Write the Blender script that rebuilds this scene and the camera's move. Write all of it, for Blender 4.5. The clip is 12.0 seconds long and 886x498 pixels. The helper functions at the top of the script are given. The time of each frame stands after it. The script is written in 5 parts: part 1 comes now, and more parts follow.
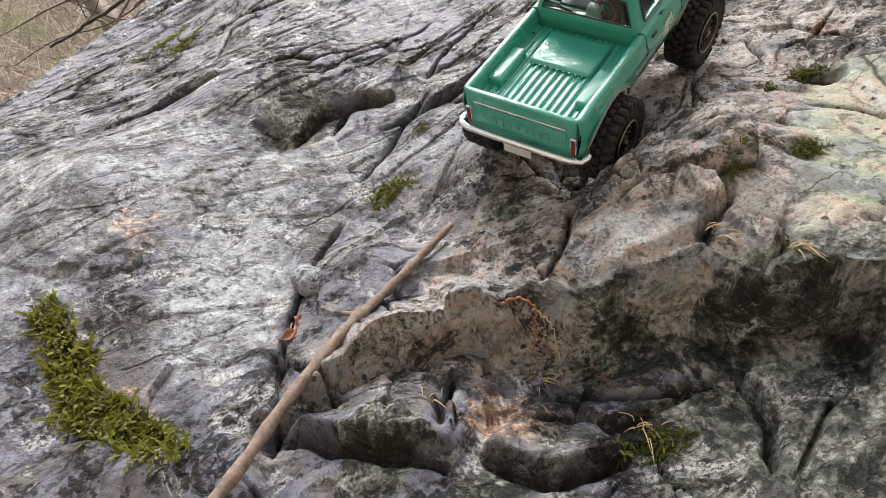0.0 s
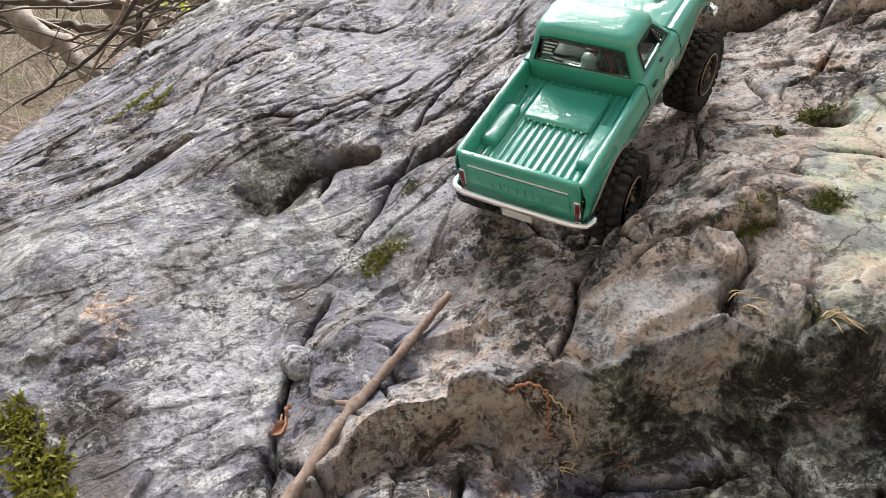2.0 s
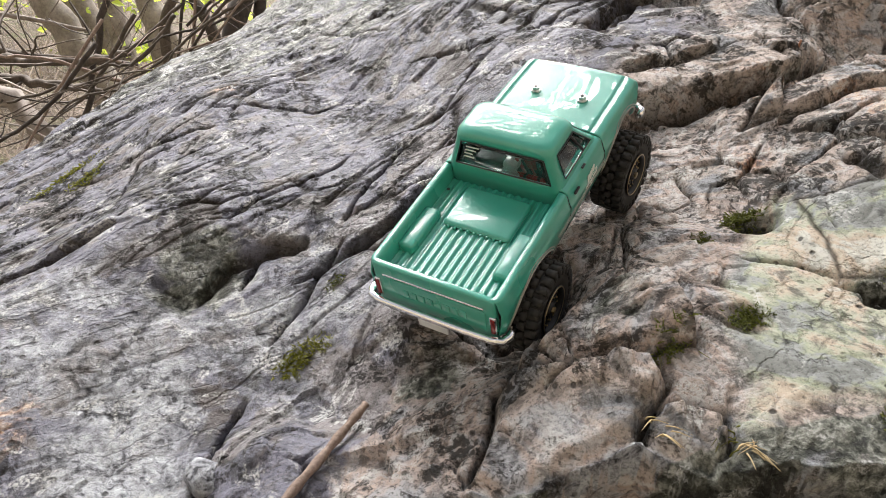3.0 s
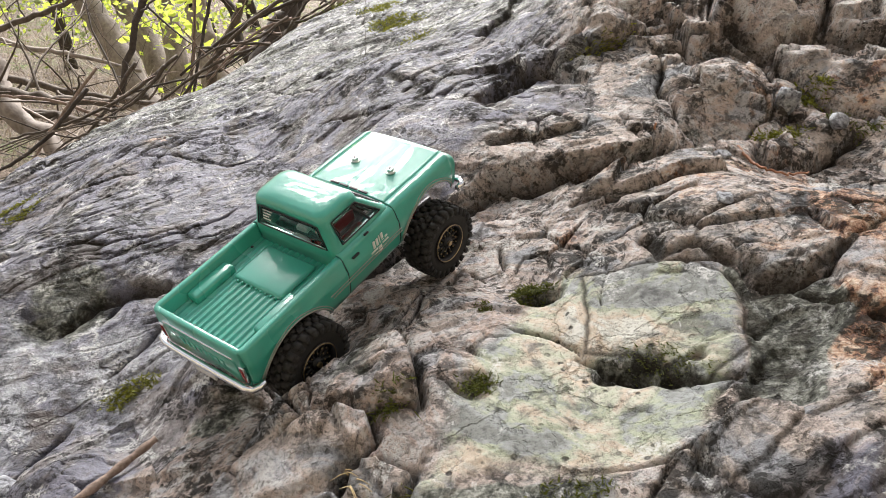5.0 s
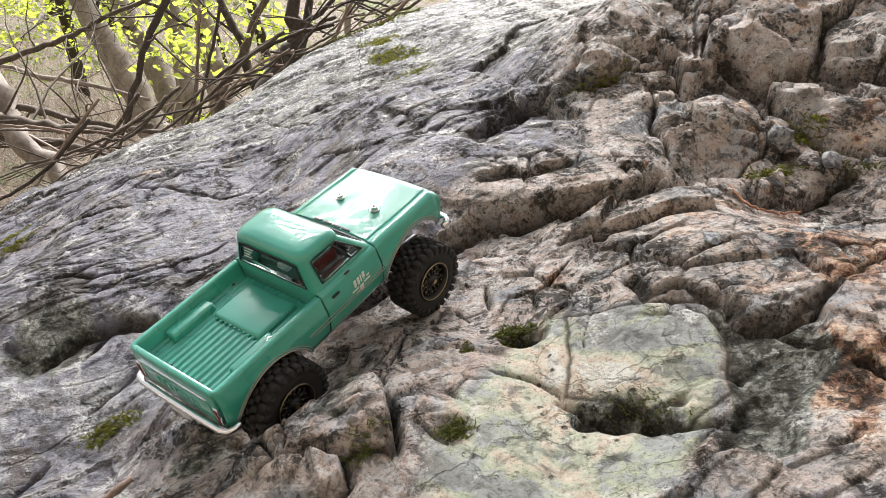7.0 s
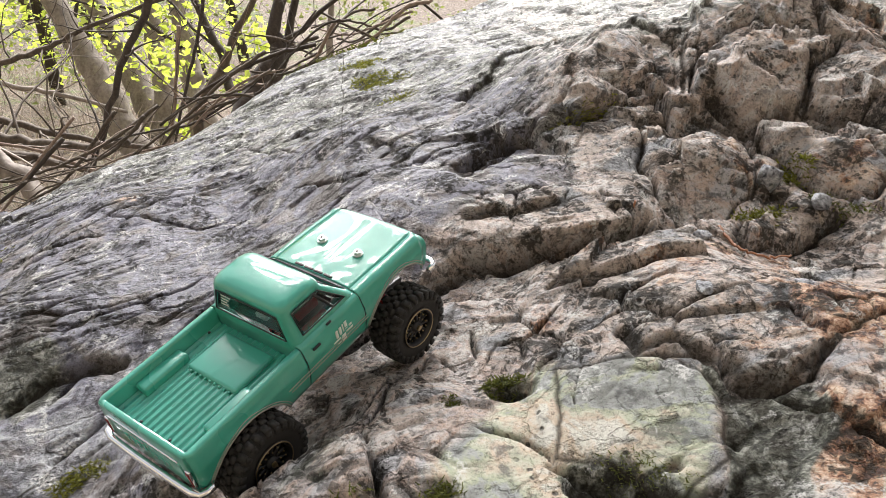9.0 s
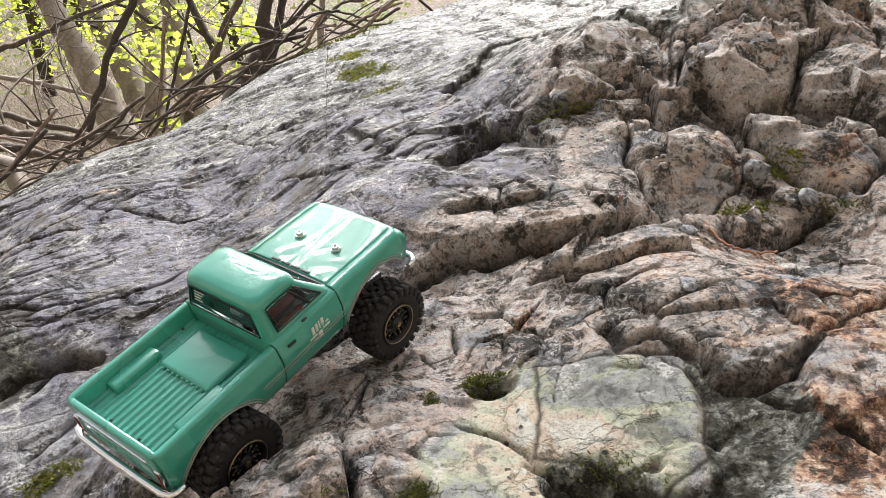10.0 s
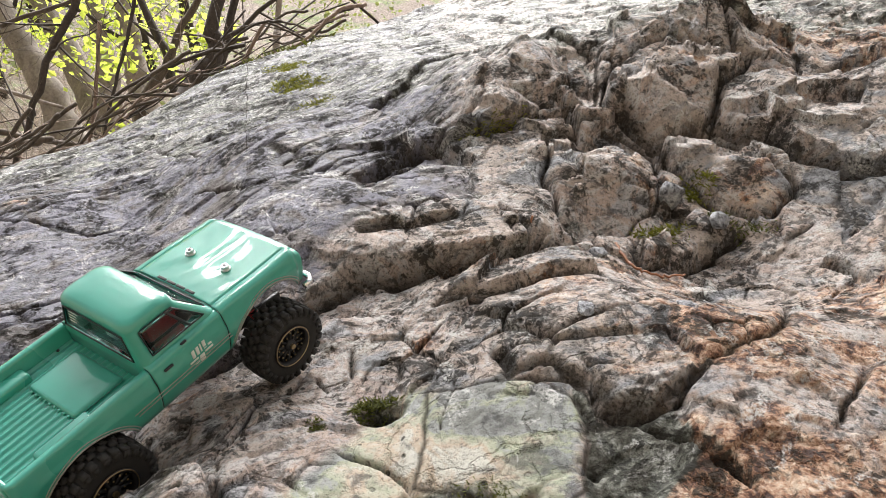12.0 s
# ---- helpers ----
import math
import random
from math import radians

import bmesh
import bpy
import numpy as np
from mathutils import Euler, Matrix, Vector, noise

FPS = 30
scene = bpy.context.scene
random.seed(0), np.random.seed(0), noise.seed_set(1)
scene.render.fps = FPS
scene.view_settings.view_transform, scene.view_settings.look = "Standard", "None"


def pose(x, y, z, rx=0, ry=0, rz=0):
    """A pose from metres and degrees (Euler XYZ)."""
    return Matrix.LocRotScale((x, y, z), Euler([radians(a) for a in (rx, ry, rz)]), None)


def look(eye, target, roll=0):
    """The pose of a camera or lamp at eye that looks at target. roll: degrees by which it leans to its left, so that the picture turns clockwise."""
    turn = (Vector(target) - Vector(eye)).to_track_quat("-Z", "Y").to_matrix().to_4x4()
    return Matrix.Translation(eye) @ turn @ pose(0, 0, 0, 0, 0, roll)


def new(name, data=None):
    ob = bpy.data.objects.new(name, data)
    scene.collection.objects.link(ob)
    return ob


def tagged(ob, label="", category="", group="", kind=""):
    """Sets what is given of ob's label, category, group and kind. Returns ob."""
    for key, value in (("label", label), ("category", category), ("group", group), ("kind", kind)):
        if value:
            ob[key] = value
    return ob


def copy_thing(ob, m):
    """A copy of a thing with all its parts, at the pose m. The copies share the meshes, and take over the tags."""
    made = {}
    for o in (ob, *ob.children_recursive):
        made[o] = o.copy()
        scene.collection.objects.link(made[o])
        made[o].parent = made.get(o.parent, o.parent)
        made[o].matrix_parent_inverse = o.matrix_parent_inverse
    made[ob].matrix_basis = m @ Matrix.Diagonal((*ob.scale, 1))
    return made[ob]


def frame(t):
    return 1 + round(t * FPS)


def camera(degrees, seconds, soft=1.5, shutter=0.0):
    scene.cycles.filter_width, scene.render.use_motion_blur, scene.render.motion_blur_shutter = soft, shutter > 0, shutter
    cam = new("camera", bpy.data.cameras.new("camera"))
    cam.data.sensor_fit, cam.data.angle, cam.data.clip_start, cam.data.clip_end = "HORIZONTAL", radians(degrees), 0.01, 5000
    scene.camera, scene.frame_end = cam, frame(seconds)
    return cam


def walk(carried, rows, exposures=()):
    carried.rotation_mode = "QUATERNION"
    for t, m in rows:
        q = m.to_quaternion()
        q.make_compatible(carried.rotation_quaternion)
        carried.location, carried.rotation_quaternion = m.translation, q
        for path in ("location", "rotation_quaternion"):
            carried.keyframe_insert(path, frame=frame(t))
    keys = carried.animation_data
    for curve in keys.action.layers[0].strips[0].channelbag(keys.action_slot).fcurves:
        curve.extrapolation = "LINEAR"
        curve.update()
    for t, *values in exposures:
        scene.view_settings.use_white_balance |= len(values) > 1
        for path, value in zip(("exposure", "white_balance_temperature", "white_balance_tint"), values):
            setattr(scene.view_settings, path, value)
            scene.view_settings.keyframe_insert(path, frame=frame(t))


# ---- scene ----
cam = camera(60.7, 12.0, soft=0.75)
METRES, EYE, TILT, LEAN, TURN = 0.475, 0.475, -36.0, 0.0, 0.0
ROWS = [
    (0.0, 0.0, 0.0, 0.0, 0.0, 0.0, -0.0),
    (0.5, -0.0191, 0.0159, -0.0048, 1.41, -0.26, 0.69),
    (1.0, -0.0295, 0.0476, 0.0334, 1.02, 0.55, 1.57),
    (1.5, -0.0523, 0.0572, 0.0494, 0.53, 1.34, 2.52),
    (2.0, -0.0071, 0.0669, 0.0599, -0.74, 1.74, 2.83),
    (2.5, 0.0463, 0.0873, 0.0925, -2.81, 2.99, 2.44),
    (3.0, 0.0541, 0.0915, 0.1286, -3.29, 5.24, 2.47),
    (3.5, 0.1341, 0.0767, 0.1498, -2.79, 6.12, 1.31),
    (5.5, 0.4146, -0.0081, 0.1335, 1.73, 9.86, -1.97),
    (6.0, 0.3985, -0.0017, 0.1462, 2.15, 10.57, -2.11),
    (6.5, 0.4077, 0.0101, 0.1529, 1.88, 10.57, -2.27),
    (7.0, 0.4241, 0.0126, 0.1533, 1.28, 10.84, -2.23),
    (9.0, 0.4121, 0.0381, 0.2055, -0.4, 11.8, -2.49),
    (9.5, 0.4302, 0.0371, 0.2071, -1.34, 10.89, -2.34),
    (10.0, 0.4302, 0.0548, 0.213, -0.9, 11.27, -2.54),
    (10.5, 0.4354, 0.0527, 0.2022, -0.83, 10.98, -2.52),
    (11.0, 0.4473, 0.0656, 0.2195, -1.38, 11.46, -2.34),
    (11.5, 0.4775, 0.0668, 0.2151, -1.68, 11.49, -2.72),
    (12.0, 0.5192, 0.0695, 0.2344, -3.7, 12.25, -2.76),
]
walk(cam, [(t, pose(0, 0, EYE, TILT, LEAN, TURN) @ pose(METRES * x, METRES * y, METRES * z, 90 + pitch, roll, yaw)) for t, x, y, z, yaw, pitch, roll in ROWS])

# ---- light: bright overcast sky over bare trees, a soft sun behind the cloud ----
SUN_EL, SUN_AZ = 46.0, 352.0      # degrees; azimuth clockwise from +y
world = bpy.data.worlds.new("overcast_sky")
scene.world = world
world.use_nodes = True
wn, wl = world.node_tree.nodes, world.node_tree.links
sky = wn.new("ShaderNodeTexSky")
sky.sky_type, sky.sun_disc = 'NISHITA', False
sky.sun_elevation, sky.sun_rotation = radians(SUN_EL), radians(SUN_AZ)
sky.air_density, sky.dust_density, sky.ozone_density = 1.0, 4.0, 1.0
cloud = wn.new("ShaderNodeHueSaturation")
cloud.inputs["Saturation"].default_value = 0.25
wl.new(sky.outputs["Color"], cloud.inputs["Color"])
wl.new(cloud.outputs["Color"], wn["Background"].inputs["Color"])
wn["Background"].inputs["Strength"].default_value = 0.064
sun_data = bpy.data.lights.new("sun", 'SUN')
sun_data.energy, sun_data.angle, sun_data.color = 5.0, radians(36), (1.0, 0.975, 0.955)
sun = new("sun", sun_data)
az, el = radians(SUN_AZ), radians(SUN_EL)
sun.matrix_world = look((0, 0, 0), (-math.sin(az) * math.cos(el), -math.cos(az) * math.cos(el), -math.sin(el)))
scene.view_settings.exposure = 1.76

# ---- materials ----
def material(name):
    m = bpy.data.materials.new(name)
    m.use_nodes = True
    nt = m.node_tree
    return m, nt, nt.nodes, nt.links, nt.nodes["Principled BSDF"]


def noise_node(nt, scale, detail=5.0, rough=0.55, coord=None, stretch=None, turn=0.0, distort=0.0):
    """Noise in the object's own metres, stretched along a direction where wanted."""
    tc = nt.nodes.new("ShaderNodeTexCoord")
    n = nt.nodes.new("ShaderNodeTexNoise")
    n.inputs["Scale"].default_value, n.inputs["Detail"].default_value, n.inputs["Roughness"].default_value = scale, detail, rough
    n.inputs["Distortion"].default_value = distort
    src = tc.outputs["Object"]
    if stretch:
        first = nt.nodes.new("ShaderNodeMapping")
        first.inputs["Rotation"].default_value = (0, 0, radians(-turn))
        nt.links.new(src, first.inputs["Vector"])
        second = nt.nodes.new("ShaderNodeMapping")
        second.inputs["Scale"].default_value = stretch
        nt.links.new(first.outputs["Vector"], second.inputs["Vector"])
        src = second.outputs["Vector"]
    nt.links.new(src, n.inputs["Vector"])
    return n.outputs["Fac"]


def ramp(nt, src, stops):
    r = nt.nodes.new("ShaderNodeValToRGB")
    e = r.color_ramp.elements
    while len(e) < len(stops):
        e.new(0.5)
    for k, (p, c) in zip(e, stops):
        k.position = p
        k.color = (*c, 1) if not isinstance(c, (int, float)) else (c, c, c, 1)
    nt.links.new(src, r.inputs["Fac"])
    return r.outputs["Color"]


def mix(nt, fac, a, b, mode='MIX'):
    n = nt.nodes.new("ShaderNodeMix")
    n.data_type, n.blend_type = 'RGBA', mode
    for idx, v in ((0, fac), (6, a), (7, b)):
        if isinstance(v, (int, float)):
            n.inputs[idx].default_value = v
        elif isinstance(v, tuple):
            n.inputs[idx].default_value = (*v, 1)
        else:
            nt.links.new(v, n.inputs[idx])
    return n.outputs[2]


def calc(nt, op, a, b=0.0):
    n = nt.nodes.new("ShaderNodeMath")
    n.operation = op
    n.use_clamp = op in ('MULTIPLY', 'ADD', 'SUBTRACT')
    for i, v in enumerate((a, b)):
        if isinstance(v, (int, float)):
            n.inputs[i].default_value = v
        else:
            nt.links.new(v, n.inputs[i])
    return n.outputs[0]


def attribute(nt, name):
    n = nt.nodes.new("ShaderNodeAttribute")
    n.attribute_name = name
    return n.outputs["Fac"]


def bump(nt, src, strength, distance, normal=None):
    b = nt.nodes.new("ShaderNodeBump")
    b.inputs["Strength"].default_value, b.inputs["Distance"].default_value = strength, distance
    nt.links.new(src, b.inputs["Height"])
    if normal:
        nt.links.new(normal, b.inputs["Normal"])
    return b.outputs["Normal"]


def plain(name, colour, rough=0.5, metal=0.0, vary=0.15, scale=120.0, relief=0.0, coat=0.0):
    """A surface of one kind: colour with fine and coarse variation, and some relief."""
    m, nt, nn, ll, bsdf = material(name)
    fine, coarse = noise_node(nt, scale, 4), noise_node(nt, scale * 0.13, 3)
    dark = tuple(c * (1 - vary) for c in colour)
    lite = tuple(min(1, c * (1 + vary)) for c in colour)
    both = mix(nt, 0.5, ramp(nt, fine, ((0.3, dark), (0.7, lite))), ramp(nt, coarse, ((0.3, dark), (0.7, lite))))
    ll.new(both, bsdf.inputs["Base Color"])
    ll.new(ramp(nt, coarse, ((0.3, max(0.02, rough - 0.08)), (0.7, min(1, rough + 0.08)))), bsdf.inputs["Roughness"])
    bsdf.inputs["Metallic"].default_value = metal
    bsdf.inputs["Coat Weight"].default_value = coat
    if relief:
        ll.new(bump(nt, fine, 0.6, relief), bsdf.inputs["Normal"])
    return m


def band(nt, src, lo, hi):
    """0 below lo, 1 above hi."""
    n = nt.nodes.new("ShaderNodeMapRange")
    n.inputs["From Min"].default_value, n.inputs["From Max"].default_value = lo, hi
    nt.links.new(src, n.inputs["Value"])
    return n.outputs["Result"]


def cracks(nt, stretch, turn, warp, width):
    """Thin uneven lines of a broken pattern, 1 on the line; drawn out along the grain of the stone."""
    tc = nt.nodes.new("ShaderNodeTexCoord")
    n = nt.nodes.new("ShaderNodeTexNoise")
    n.inputs["Scale"].default_value, n.inputs["Detail"].default_value, n.inputs["Roughness"].default_value = stretch[0] * 1.4, 6, 0.65
    nt.links.new(tc.outputs["Object"], n.inputs["Vector"])
    first = nt.nodes.new("ShaderNodeMapping")
    first.inputs["Rotation"].default_value = (0, 0, radians(-turn))
    nt.links.new(tc.outputs["Object"], first.inputs["Vector"])
    second = nt.nodes.new("ShaderNodeMapping")
    second.inputs["Scale"].default_value = stretch
    nt.links.new(first.outputs["Vector"], second.inputs["Vector"])
    shove = nt.nodes.new("ShaderNodeVectorMath")
    shove.operation = 'MULTIPLY_ADD'
    nt.links.new(n.outputs["Color"], shove.inputs[0])
    shove.inputs[1].default_value = (warp, warp, warp)
    nt.links.new(second.outputs["Vector"], shove.inputs[2])
    v = nt.nodes.new("ShaderNodeTexVoronoi")
    v.feature = 'DISTANCE_TO_EDGE'
    v.inputs["Scale"].default_value = 1.0
    nt.links.new(shove.outputs[0], v.inputs["Vector"])
    here = band(nt, n.outputs["Fac"], 0.44, 0.58)
    return calc(nt, 'MULTIPLY', band(nt, v.outputs["Distance"], width, width * 0.25), here)


def rock_material():
    """Metamorphic rock: grey foliated stone, tan and greenish-white weathered stone, rust, lichen specks, soil and
    painted shade in the joints.
    """
    m, nt, nn, ll, bsdf = material("weathered_rock")
    grain = noise_node(nt, 520, 8, 0.7)
    fine = noise_node(nt, 190, 8, 0.68, distort=0.5)
    mid = noise_node(nt, 62, 10, 0.66, distort=0.7)
    big = noise_node(nt, 13, 6, 0.6, distort=0.8)
    streak = noise_node(nt, 1.0, 6, 0.58, stretch=(12, 42, 30), turn=33, distort=0.6)
    calm = band(nt, noise_node(nt, 6.5, 3, 0.5, distort=0.5), 0.38, 0.62)       # smooth worn stretches between rough ones
    seams = cracks(nt, (9, 34, 20), 33, 0.9, 0.045)
    seams_fine = cracks(nt, (26, 95, 50), 33, 0.7, 0.05)
    splits = cracks(nt, (17, 22, 17), 15, 1.1, 0.03)
    splits_fine = cracks(nt, (46, 60, 46), 65, 1.0, 0.045)
    patch = noise_node(nt, 34, 9, 0.66, distort=1.0)
    def both(a, b):
        s = nt.nodes.new("ShaderNodeMath")
        s.operation = 'ADD'
        nt.links.new(a, s.inputs[0])
        nt.links.new(b, s.inputs[1])
        t = nt.nodes.new("ShaderNodeMath")
        t.operation = 'SUBTRACT'
        nt.links.new(s.outputs[0], t.inputs[0])
        t.inputs[1].default_value = 0.5
        return t.outputs[0]

    blotch = noise_node(nt, 19, 5, 0.6, distort=1.2)
    blotch2 = noise_node(nt, 7.5, 4, 0.55, distort=0.8)

    def tone(src, lo, hi, floor):
        """From dark to full, as a factor on a hue."""
        return ramp(nt, src, ((lo, floor), (lo + 0.3 * (hi - lo), 0.5 + 0.5 * floor), (lo + 0.6 * (hi - lo), 0.95), (hi, 1.0)))

    grey_hue = ramp(nt, both(blotch, blotch2), ((0.34, (0.099, 0.084, 0.081)), (0.41, (0.145, 0.140, 0.171)), (0.52, (0.185, 0.182, 0.229)), (0.57, (0.190, 0.182, 0.211)), (0.63, (0.228, 0.203, 0.198)), (0.72, (0.267, 0.249, 0.256))))
    grey = mix(nt, 1.0, tone(both(mid, mix(nt, 0.5, streak, patch)), 0.36, 0.62, 0.16), grey_hue, 'MULTIPLY')
    tan_hue = ramp(nt, both(blotch, blotch2), ((0.33, (0.252, 0.253, 0.264)), (0.42, (0.386, 0.331, 0.291)), (0.49, (0.448, 0.368, 0.324)), (0.55, (0.482, 0.454, 0.438)), (0.62, (0.431, 0.336, 0.285)), (0.72, (0.370, 0.362, 0.372))))
    tan = mix(nt, 1.0, tone(both(mid, fine), 0.37, 0.60, 0.20), tan_hue, 'MULTIPLY')
    pale_hue = ramp(nt, both(blotch, big), ((0.32, (0.180, 0.185, 0.171)), (0.40, (0.276, 0.287, 0.279)), (0.46, (0.311, 0.335, 0.239)), (0.52, (0.408, 0.395, 0.314)), (0.58, (0.443, 0.359, 0.274)), (0.66, (0.479, 0.466, 0.410))))
    pale = mix(nt, 1.0, tone(both(mid, patch), 0.33, 0.52, 0.32), pale_hue, 'MULTIPLY')
    rust = ramp(nt, both(mid, fine), ((0.37, (0.052, 0.021, 0.013)), (0.46, (0.270, 0.139, 0.081)), (0.55, (0.463, 0.301, 0.205)), (0.66, (0.613, 0.491, 0.381))))
    light = ramp(nt, both(mid, fine), ((0.34, (0.039, 0.040, 0.045)), (0.42, (0.202, 0.204, 0.222)), (0.50, (0.322, 0.328, 0.348)), (0.63, (0.448, 0.460, 0.477))))
    # dark algae stain, also the colour for shade painted on fronts and in hollows
    algae_shade = ramp(nt, both(mid, fine), ((0.36, (0.013, 0.014, 0.010)), (0.45, (0.067, 0.070, 0.056)), (0.55, (0.162, 0.165, 0.139)), (0.68, (0.376, 0.378, 0.336))))
    col = grey

    def zone(name, over, under, soft=0.9, src=patch):
        """Where a stone of another colour shows: the broad zone broken up by noise."""
        s = nt.nodes.new("ShaderNodeMath")
        s.operation = 'MULTIPLY_ADD'
        nt.links.new(src, s.inputs[0])
        s.inputs[1].default_value, s.inputs[2].default_value = soft, -0.5 * soft
        a = nt.nodes.new("ShaderNodeMath")
        a.operation = 'ADD'
        nt.links.new(s.outputs[0], a.inputs[0])
        nt.links.new(attribute(nt, name), a.inputs[1])
        return mix(nt, band(nt, a.outputs[0], 0.36, 0.56), under, over)

    col = zone("tan", tan, col, 1.2)
    # worn stretches are evener in colour
    col = mix(nt, calc(nt, 'MULTIPLY', calm, 0.5), col, mix(nt, band(nt, attribute(nt, "tan"), 0.3, 0.6), grey_hue, tan_hue))
    clean = calc(nt, 'MULTIPLY', band(nt, attribute(nt, "pale"), 0.62, 0.25), ramp(nt, attribute(nt, "light"), ((0.2, 1.0), (0.5, 0.35))))                  # the pale stone is nearly free of lichen
    col = zone("light", light, col, 0.9)
    col = zone("pale", pale, col, 0.7)
    col = zone("rust", rust, col, 1.6)
    col = zone("algae_shade", algae_shade, col, 1.3)
    wetness = attribute(nt, "wet")
    keen = ramp(nt, attribute(nt, "pale"), ((0.3, 0.4), (0.6, 0.1)))
    lines = mix(nt, wetness, mix(nt, 0.3, splits, splits_fine, 'LIGHTEN'), mix(nt, 0.4, seams, seams_fine, 'LIGHTEN'))
    col = mix(nt, calc(nt, 'MULTIPLY', lines, keen), col, (0.016, 0.014, 0.012))
    # dark lichen crust in patches and specks, white crust, pits
    crust = calc(nt, 'MULTIPLY', calc(nt, 'MULTIPLY', clean, band(nt, noise_node(nt, 24, 10, 0.72, distort=0.6), 0.515, 0.56)), band(nt, fine, 0.43, 0.50))
    col = mix(nt, calc(nt, 'MULTIPLY', crust, 0.9), col, (0.022, 0.021, 0.019))
    specks = calc(nt, 'MULTIPLY', band(nt, noise_node(nt, 230, 5, 0.7, distort=0.4), 0.57, 0.61), band(nt, big, 0.40, 0.55))
    specks = calc(nt, 'MULTIPLY', specks, calc(nt, 'ADD', calc(nt, 'MULTIPLY', clean, 0.75), 0.25))
    col = mix(nt, calc(nt, 'MULTIPLY', specks, 0.9), col, (0.05, 0.046, 0.04))
    holes = nn.new("ShaderNodeTexVoronoi")
    holes.inputs["Scale"].default_value = 150.0
    tc = nn.new("ShaderNodeTexCoord")
    ll.new(tc.outputs["Object"], holes.inputs["Vector"])
    pits = calc(nt, 'MULTIPLY', band(nt, holes.outputs["Distance"], 0.30, 0.18), band(nt, holes.outputs["Color"], 0.66, 0.74))
    pits = calc(nt, 'MULTIPLY', pits, band(nt, big, 0.42, 0.52))
    col = mix(nt, calc(nt, 'MULTIPLY', pits, 0.85), col, (0.03, 0.028, 0.026))
    white = calc(nt, 'MULTIPLY', band(nt, noise_node(nt, 30, 10, 0.7, distort=0.9), 0.56, 0.62), band(nt, grain, 0.42, 0.55))
    col = mix(nt, calc(nt, 'MULTIPLY', white, 0.9), col, (0.50, 0.495, 0.475))
    col = mix(nt, calc(nt, 'MULTIPLY', band(nt, grain, 0.47, 0.38), 0.5), col, (0.03, 0.028, 0.026))
    # near-black earth, which also paints shade into joints, ledge feet and holes
    col = mix(nt, attribute(nt, "soil_shade"), col, ramp(nt, grain, ((0.35, (0.012, 0.010, 0.008)), (0.65, (0.045, 0.038, 0.03)))))
    ll.new(col, bsdf.inputs["Base Color"])
    dry = ramp(nt, mid, ((0.35, 0.6), (0.65, 0.9)))
    damp = ramp(nt, mid, ((0.35, 0.22), (0.65, 0.42)))
    ll.new(mix(nt, attribute(nt, "wet"), dry, damp), bsdf.inputs["Roughness"])
    matt = mix(nt, 1.0, mix(nt, 1.0, crust, lines, 'LIGHTEN'), attribute(nt, "soil_shade"), 'LIGHTEN')
    ll.new(ramp(nt, matt, ((0.0, 0.4), (0.5, 0.05))), bsdf.inputs['Specular IOR Level'])
    n1 = bump(nt, mid, 0.8, 0.0028)
    n2 = bump(nt, fine, 0.9, 0.0024, n1)
    n3 = bump(nt, grain, 0.6, 0.0006, n2)
    worn = ramp(nt, attribute(nt, 'pale'), ((0.35, 0.8), (0.7, 0.15)))
    for b in [k for k in nn if k.bl_idname == 'ShaderNodeBump'][:2]:
        ll.new(worn, b.inputs['Strength'])
    n4 = bump(nt, streak, 0.25, 0.004, n3)
    low = nt.nodes.new('ShaderNodeMath')
    low.operation = 'SUBTRACT'
    low.inputs[0].default_value = 1.0
    nt.links.new(lines, low.inputs[1])
    n5 = bump(nt, low.outputs[0], 0.8, 0.002, n4)
    sunk = nt.nodes.new('ShaderNodeMath')
    sunk.operation = 'SUBTRACT'
    sunk.inputs[0].default_value = 1.0
    nt.links.new(pits, sunk.inputs[1])
    ll.new(bump(nt, sunk.outputs[0], 0.7, 0.002, n5), bsdf.inputs["Normal"])
    return m


ROCK = rock_material()

# ---- shared mesh helpers ----
def part(name, bm, mat, parent=None, label="", smooth=True):
    """Link a bmesh as one mesh object, under a thing or a part."""
    me = bpy.data.meshes.new(name)
    bm.to_mesh(me)
    bm.free()
    if smooth:
        me.polygons.foreach_set("use_smooth", [True] * len(me.polygons))
    me.materials.append(mat)
    ob = new(name, me)
    if parent:
        ob.parent = parent
    if label:
        tagged(ob, label=label)
    return ob


def tube(bm, pts, radii, seg=8, cap=True):
    """A tapered tube along points."""
    pts = [Vector(p) for p in pts]
    rings = []
    side = None
    for i, p in enumerate(pts):
        d = (pts[min(i + 1, len(pts) - 1)] - pts[max(i - 1, 0)]).normalized()
        if side is None:
            side = d.orthogonal().normalized()
        side = (side - d * side.dot(d)).normalized()
        up = d.cross(side)
        r = radii[i] if isinstance(radii, (list, tuple)) else radii
        rings.append([bm.verts.new(p + (side * math.cos(a) + up * math.sin(a)) * r) for a in (2 * math.pi * k / seg for k in range(seg))])
    for a, b in zip(rings, rings[1:]):
        for k in range(seg):
            bm.faces.new((a[k], a[(k + 1) % seg], b[(k + 1) % seg], b[k]))
    if cap:
        bm.faces.new(rings[0][::-1])
        bm.faces.new(rings[-1])
    return rings


# ---- the outcrop: one height field, shaped by humps, slabs, ledges and joints ----
TABLE = np.random.RandomState(5).rand(5, 512 * 512).astype(np.float32)
GRAD_X, GRAD_Y = np.cos(TABLE[0] * 2 * np.pi), np.sin(TABLE[0] * 2 * np.pi)


